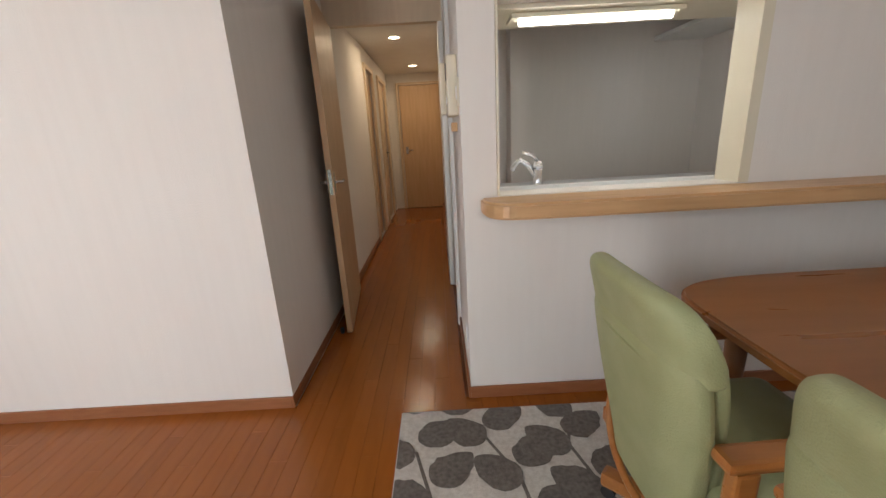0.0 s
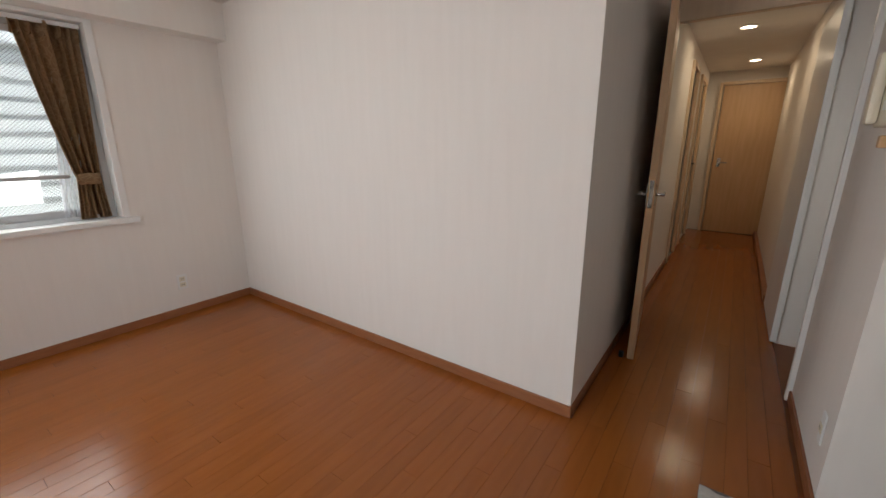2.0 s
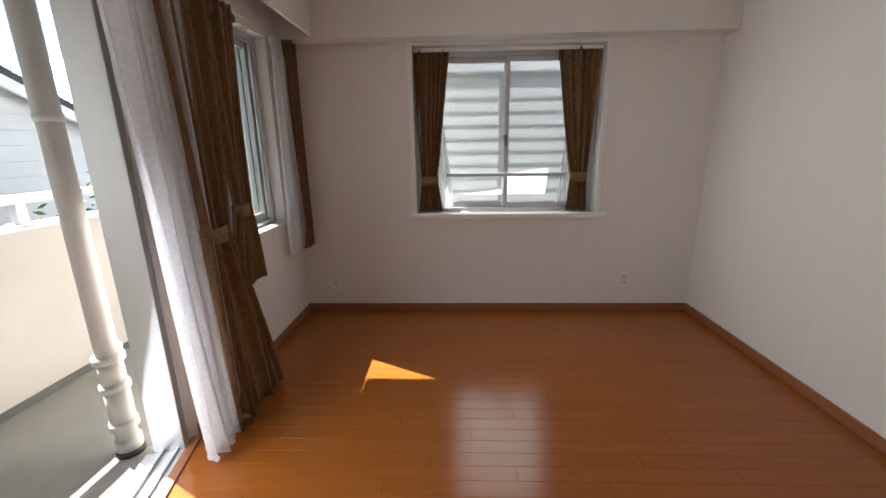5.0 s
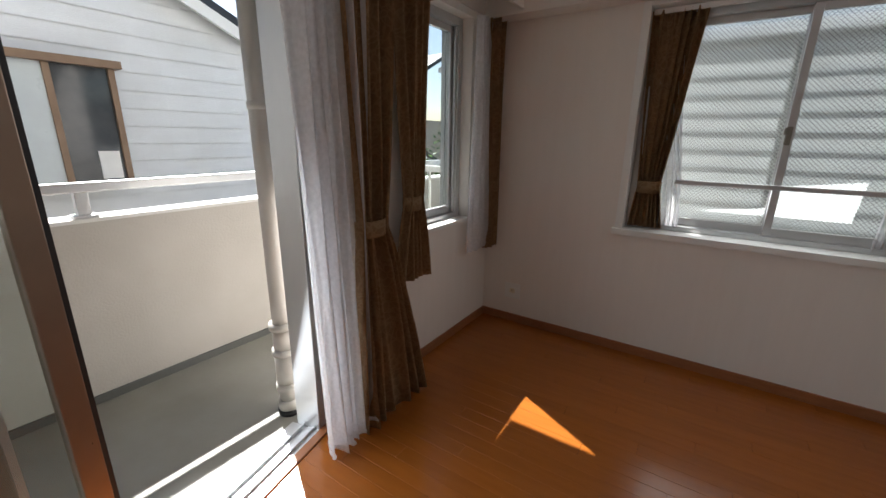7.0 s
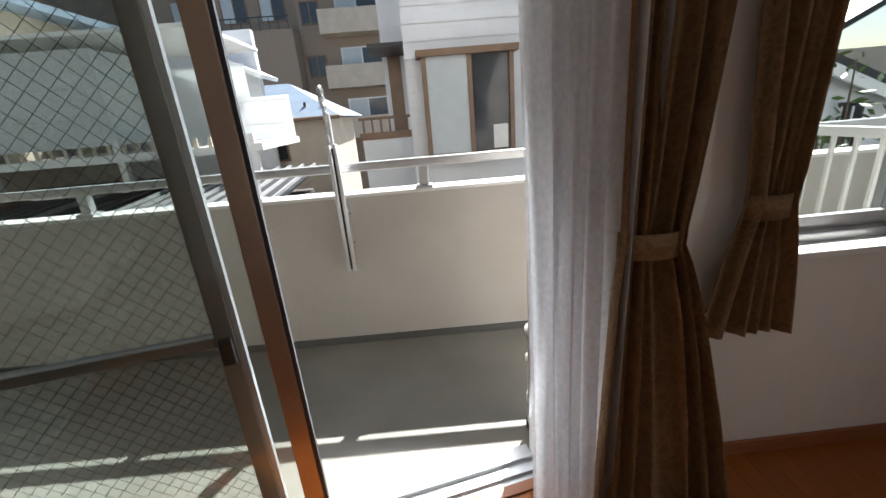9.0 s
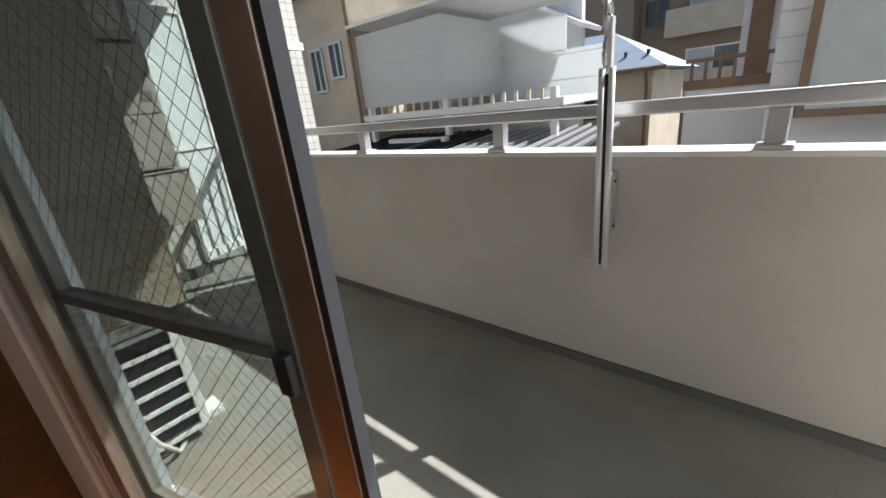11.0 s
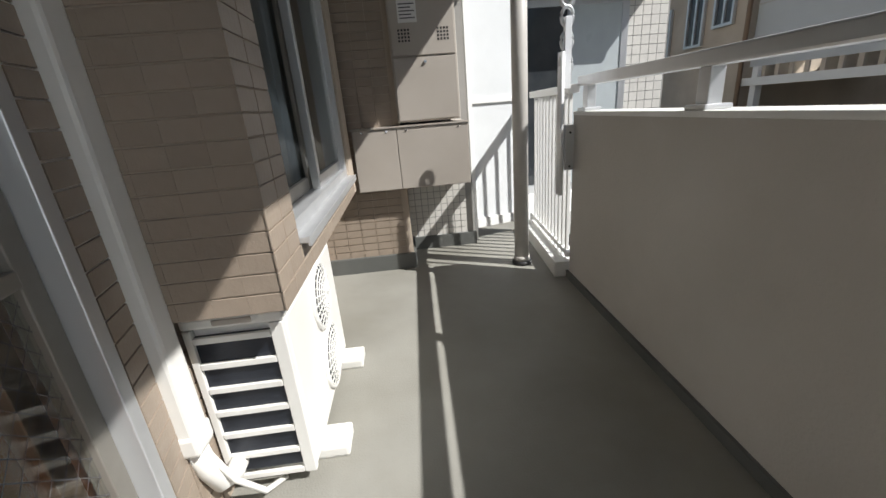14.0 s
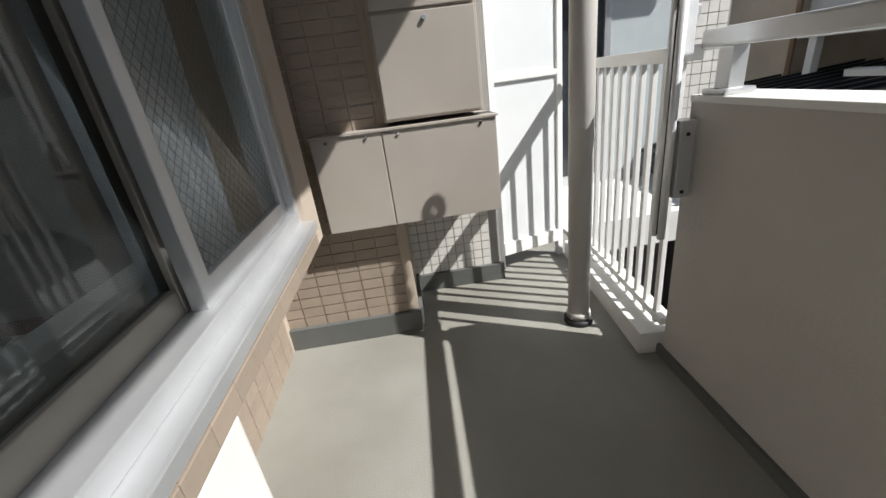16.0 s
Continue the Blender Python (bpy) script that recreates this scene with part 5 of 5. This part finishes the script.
def white_tile_block():
    h = thing("white_tile_building", (5.0, -4.0, -3.0), "white mosaic-tiled building wing with a glazed balcony door", "building")
    part("wall", boxes(((4.2, -5.0, -3.0), (8.0, -3.4, 5.0)), ((4.2, -3.4, 2.02), (8.0, -1.6, 5.0)), ((4.2, -3.4, -3.0), (8.0, -1.6, 0.0)), ((4.2, -2.75, 0.0), (8.0, -1.6, 2.02))), WGROUT, h)
    bm = bmesh.new()
    for j in range(44):
        for i in range(34):
            y, z = -4.98 + 0.1 * i, -0.2 + 0.1 * j
            if -3.42 < y + 0.05 and y < -2.75 and z < 2.02 and z > -0.1:
                continue
            if -4.5 < y + 0.05 < -3.3 and z < 2.02:
                continue
            vs = [bm.verts.new((4.194, y + a, z + b)) for a, b in ((0, 0), (0, 0.093), (0.093, 0.093), (0.093, 0))]
            bm.faces.new(vs)
    part("mosaic_tiles", bm, WTILE, h)["kind"] = "stuff"
    w = part("glazed_door", boxes(((4.15, -4.5, -0.1), (4.2, -4.42, 2.0)), ((4.15, -3.86, -0.1), (4.2, -3.80, 2.0)), ((4.15, -3.3, -0.1), (4.2, -3.22, 2.0)), ((4.15, -4.42, 1.93), (4.2, -3.3, 2.0)), ((4.15, -4.42, -0.1), (4.2, -3.3, 0.0)), bevel=0.003), ALU, h)
    part("pane", boxes(((4.16, -4.42, 0.0), (4.17, -3.86, 1.93))), GLASSPALE, w)
    part("pane", boxes(((4.175, -3.80, 0.0), (4.185, -3.3, 1.93))), GLASSDARK, w)
    part("awning", boxes(((3.85, -4.8, 2.08), (4.2, -2.93, 2.14)), ((3.85, -4.8, 2.04), (3.88, -2.93, 2.08)), bevel=0.004), CAP, h)
    part("balcony", boxes(((2.9, -4.95, -0.25), (4.2, -3.0, -0.1)), ((2.9, -4.95, -0.1), (2.98, -3.0, -0.02))), CAP, h)


def louvre_fence():
    f = thing("louvre_screen", (-4.5, 0, -3.0), "white horizontal louvre screen outside the window", "screen")
    x = -4.35
    for i in range(24):
        z = -1.0 + 0.125 * i
        part("slat", sheet(lambda u, v: (x - 0.010 * math.cos(3.14 * v), -2.6 + 5.8 * u, z + 0.13 * v), 2, 6), MILKY, f, smooth=True)
    for y in (-1.6, -0.75, 0.15, 1.0, 1.9):
        part("post", boxes(((x + 0.05, y - 0.02, -3.0), (x + 0.09, y + 0.02, 1.93)), bevel=0.003), STRIP, f)
    part("top_rail", boxes(((x - 0.03, -2.6, 1.93), (x + 0.09, 3.2, 1.98)), bevel=0.003), STRIP, f)
    n = thing("grey_house", (-9.0, 1.0, -3.0), "pale blue-grey neighbour house wall close beside the window", "house")
    part("wall", boxes(((-11.0, -1.0, -3.0), (-7.0, 6.0, 2.7))), SIDING, n)


def far_house():
    h = thing("dark_roof_house", (-9.0, -12.0, -3.0), "grey house with a dark shingle roof and satellite dish", "house")
    part("wall", boxes(((-17.5, -13.0, -3.0), (-9.6, -9.0, 1.9))), BEIGE, h)
    m = Matrix.Translation((-9.2, -11, 1.9)) @ pose(0, 0, 0, 0, 26, 0)
    part("roof", boxes(((-5.0, -2.4, 0), (0.1, 2.4, 0.12)), m=m), ROOFDARK, h)
    part("gutter", rods(((-9.15, -13.2, 1.86), (-9.15, -8.6, 1.86), 0.06), n=8), ROOFDARK, h)
    d = part("satellite_dish", rods(((-9.3, -9.6, 1.55), (-9.25, -9.55, 1.58), 0.28, 0.30), n=24), ACWHITE, h, "white satellite dish")
    part("dish_arm", rods(((-9.3, -9.6, 1.3), (-9.6, -9.6, 1.3), 0.02), n=6), DARK, d)
    f = thing("slat_fence", (-7.5, -6.5, -3.0), "dark grey slatted fence behind the shrubs", "fence")
    for i in range(16):
        part("slat", boxes(((-7.4 - 0.01, -8.2 + 0.16 * i, -3.0), (-7.38, -8.1 + 0.16 * i, 0.95))), ROOFDARK, f)
    part("rail", boxes(((-7.42, -8.3, 0.95), (-7.36, -5.6, 1.0))), ROOFDARK, f)


def shrub(x, y, z0, z1, r, label, seed):
    """Thin branching stems with many small leaves."""
    t = thing("shrub", (x, y, z0), label, "shrub", "shrubs")
    rng = random.Random(seed)
    bm, lv = bmesh.new(), []
    for i in range(9):
        a, k = rng.uniform(0, 6.28), rng.uniform(0.2, 1)
        p = Vector((x, y, z0))
        q = Vector((x + 0.4 * r * math.cos(a), y + 0.4 * r * math.sin(a), z0 + (z1 - z0) * 0.55))
        e = Vector((x + r * k * math.cos(a), y + r * k * math.sin(a), z1 - rng.uniform(0, 0.5)))
        rod_bm(bm, p, q, 0.03, 0.018, 6), rod_bm(bm, q, e, 0.018, 0.006, 6)
        for j in range(90):
            c = q.lerp(e, rng.random()) if rng.random() < 0.75 else p.lerp(q, rng.uniform(0.4, 1))
            lv.append(c + Vector((rng.gauss(0, 0.14), rng.gauss(0, 0.14), rng.gauss(0, 0.14))))
    part("stems", bm, BARK, t)
    bm = bmesh.new()
    for c in lv:
        d = Vector((rng.gauss(0, 1), rng.gauss(0, 1), rng.gauss(0, 0.6))).normalized()
        s = d.cross(Vector((rng.gauss(0, 1), rng.gauss(0, 1), rng.gauss(0, 1)))).normalized()
        n = rng.uniform(0.035, 0.065)
        bm.faces.new([bm.verts.new(c + v) for v in (d * n, s * n * 0.4, -d * n, -s * n * 0.4)])
    part("leaves", bm, LEAF, t, "bright green leaves")


white_house(), polycarbonate_house(), metal_roof_shed(), blue_roof_house(), apartment_block(), white_tile_block(), louvre_fence(), far_house()
shrub(-5.2, -3.6, -3.0, 1.5, 0.7, "bright green shrub beyond the balcony end", 1)
shrub(-5.9, -4.4, -3.0, 1.2, 0.8, "bright green shrub beyond the balcony end", 2)
shrub(-4.9, -4.2, -3.0, 1.1, 0.6, "bright green shrub beyond the balcony end", 3)


def end_rail():
    f = thing("end_railing", (-3.4, -2.2, ZB), "white metal railing with bars at the balcony's far end", "railing")
    part("top_rail", boxes(((-3.62, -2.75, 1.03), (-3.56, -1.72, 1.08)), bevel=0.004), WHITE, f)
    for i in range(9):
        y = -2.70 + 0.12 * i
        part("bar", boxes(((-3.60, y - 0.009, ZB), (-3.58, y + 0.009, 1.03)), bevel=0.002), WHITE, f)


end_rail()


# ---- pieces: boards and tiles ----
def piece_mesh(name, size, material, bevel):
    bm = boxes(((0, 0, 0), size), bevel=0)
    if bevel:
        bmesh.ops.bevel(bm, geom=[e for e in bm.edges if all(abs(v.co[2] - size[2]) < 1e-6 for v in e.verts)], offset=bevel, segments=1, affect="EDGES")
    me = bpy.data.meshes.new(name)
    bm.to_mesh(me)
    bm.free()
    me.materials.append(material)
    return me


def lay(name, me, parent, m):
    o = new(name, me)
    o.parent = parent
    o.matrix_basis = root_of(parent).matrix_basis.inverted() @ m
    return o


W = 0.0755
BOARD = {}


def board(x, y0, y1, z=-0.012):
    key = round(y1 - y0, 3)
    if key not in BOARD:
        BOARD[key] = piece_mesh("floorboard", (W - 0.0007, key - 0.0008, 0.012), WOOD_FLOOR, 0.0006)
    lay("floorboard", BOARD[key], floor, Matrix.Translation((x, y0, z)))


rest = bmesh.new()
n_rows = int((2.75 - XW) / W)
for i in range(n_rows):
    x = XW + i * W
    low = -1.50 if x < -1.80 else max(-1.50, -1.485 + (x + 1.80) * 0.2126) if x < 0.2 else -1.075
    top = YN if x < -0.46 or x + W > 0.42 else 7.0
    y = low
    step = 0.9 * ((i * 0.382) % 1.0) + 0.15
    while y < top - 0.02:
        e = min(top, y + step)
        if y < YN and x < 0.9 and e <= YN + 0.9:
            board(x, y, e)
        else:
            box_bm(rest, (x, y, -0.012), (x + W - 0.0012, e - 0.0012, 0.0))
        y, step = e, 0.9
part("floorboards", rest, WOOD_FLOOR, floor)["kind"] = "stuff"

TILE_ME = piece_mesh("tile", (0.0965, 0.0468, 0.004), TILE, 0.001)
wall_part = [o for o in bay.children if o.name.startswith("wall")][0]
side = Matrix.Translation((0.2685, -1.2165, 0.542)) @ Matrix(((0, 0, -1, 0), (-1, 0, 0, 0), (0, 1, 0, 0), (0, 0, 0, 1)))
front = Matrix.Translation((0.2620, -1.5480, 0.542)) @ Matrix(((1, 0, 0, 0), (0, 0, -1, 0), (0, 1, 0, 0), (0, 0, 0, 1)))
for j in range(36):
    for i in range(4):
        lay("tile", TILE_ME, wall_part, side @ Matrix.Translation((0.0 + i * 0.083, j * 0.0505, 0)) @ Matrix.Diagonal((0.865, 1, 1, 1)))
    for i in range(2):
        lay("tile", TILE_ME, wall_part, front @ Matrix.Translation((i * 0.1065, j * 0.0505, 0)) @ Matrix.Diagonal((1.07, 1, 1, 1)))
for i in range(13):
    for j in range(2):
        lay("tile", TILE_ME, wall_part, front @ Matrix.Translation((0.213 + i * 0.0985, j * 0.0505, 0)))


def tile_field(name, parent, m, w, h, tw, th, material):
    bm = bmesh.new()
    for j in range(int(h / th)):
        for i in range(int(w / tw)):
            box_bm(bm, (i * tw, j * th, 0), ((i + 1) * tw - 0.005, (j + 1) * th - 0.005, 0.006))
    bm.transform(m)
    part(name, bm, material, parent)["kind"] = "stuff"


outer = bpy.data.objects["wall_outer_tiles"]
FACEX = Matrix(((0, 0, -1, 0), (-1, 0, 0, 0), (0, 1, 0, 0), (0, 0, 0, 1)))
tile_field("wall_tiles", outer, Matrix.Translation((2.06, -1.22, 0.03)) @ FACEX, 0.64, 2.3, 0.1, 0.0505, TILE)
tile_field("mosaic_tiles", bpy.data.objects["wall_white_mosaic"], Matrix.Translation((2.45, -1.86, 0.02)) @ FACEX, 0.5, 2.3, 0.0505, 0.0505, WTILE)
tile_field("wall_tiles", bpy.data.objects["wall_door_jamb"], DOORWALL @ Matrix.Translation((1.922, -0.15, -0.07)) @ Matrix(((1, 0, 0, 0), (0, 0, -1, 0), (0, 1, 0, 0), (0, 0, 0, 1))), 0.201, 2.1, 0.1, 0.0505, TILE)
tile_field("wall_tiles", bpy.data.objects["wall_bay_foot"], Matrix.Translation((0.20, -1.235, ZB)) @ Matrix(((1, 0, 0, 0), (0, 0, -1, 0), (0, 1, 0, 0), (0, 0, 0, 1))), 1.8, 0.6, 0.1, 0.0505, TILE)
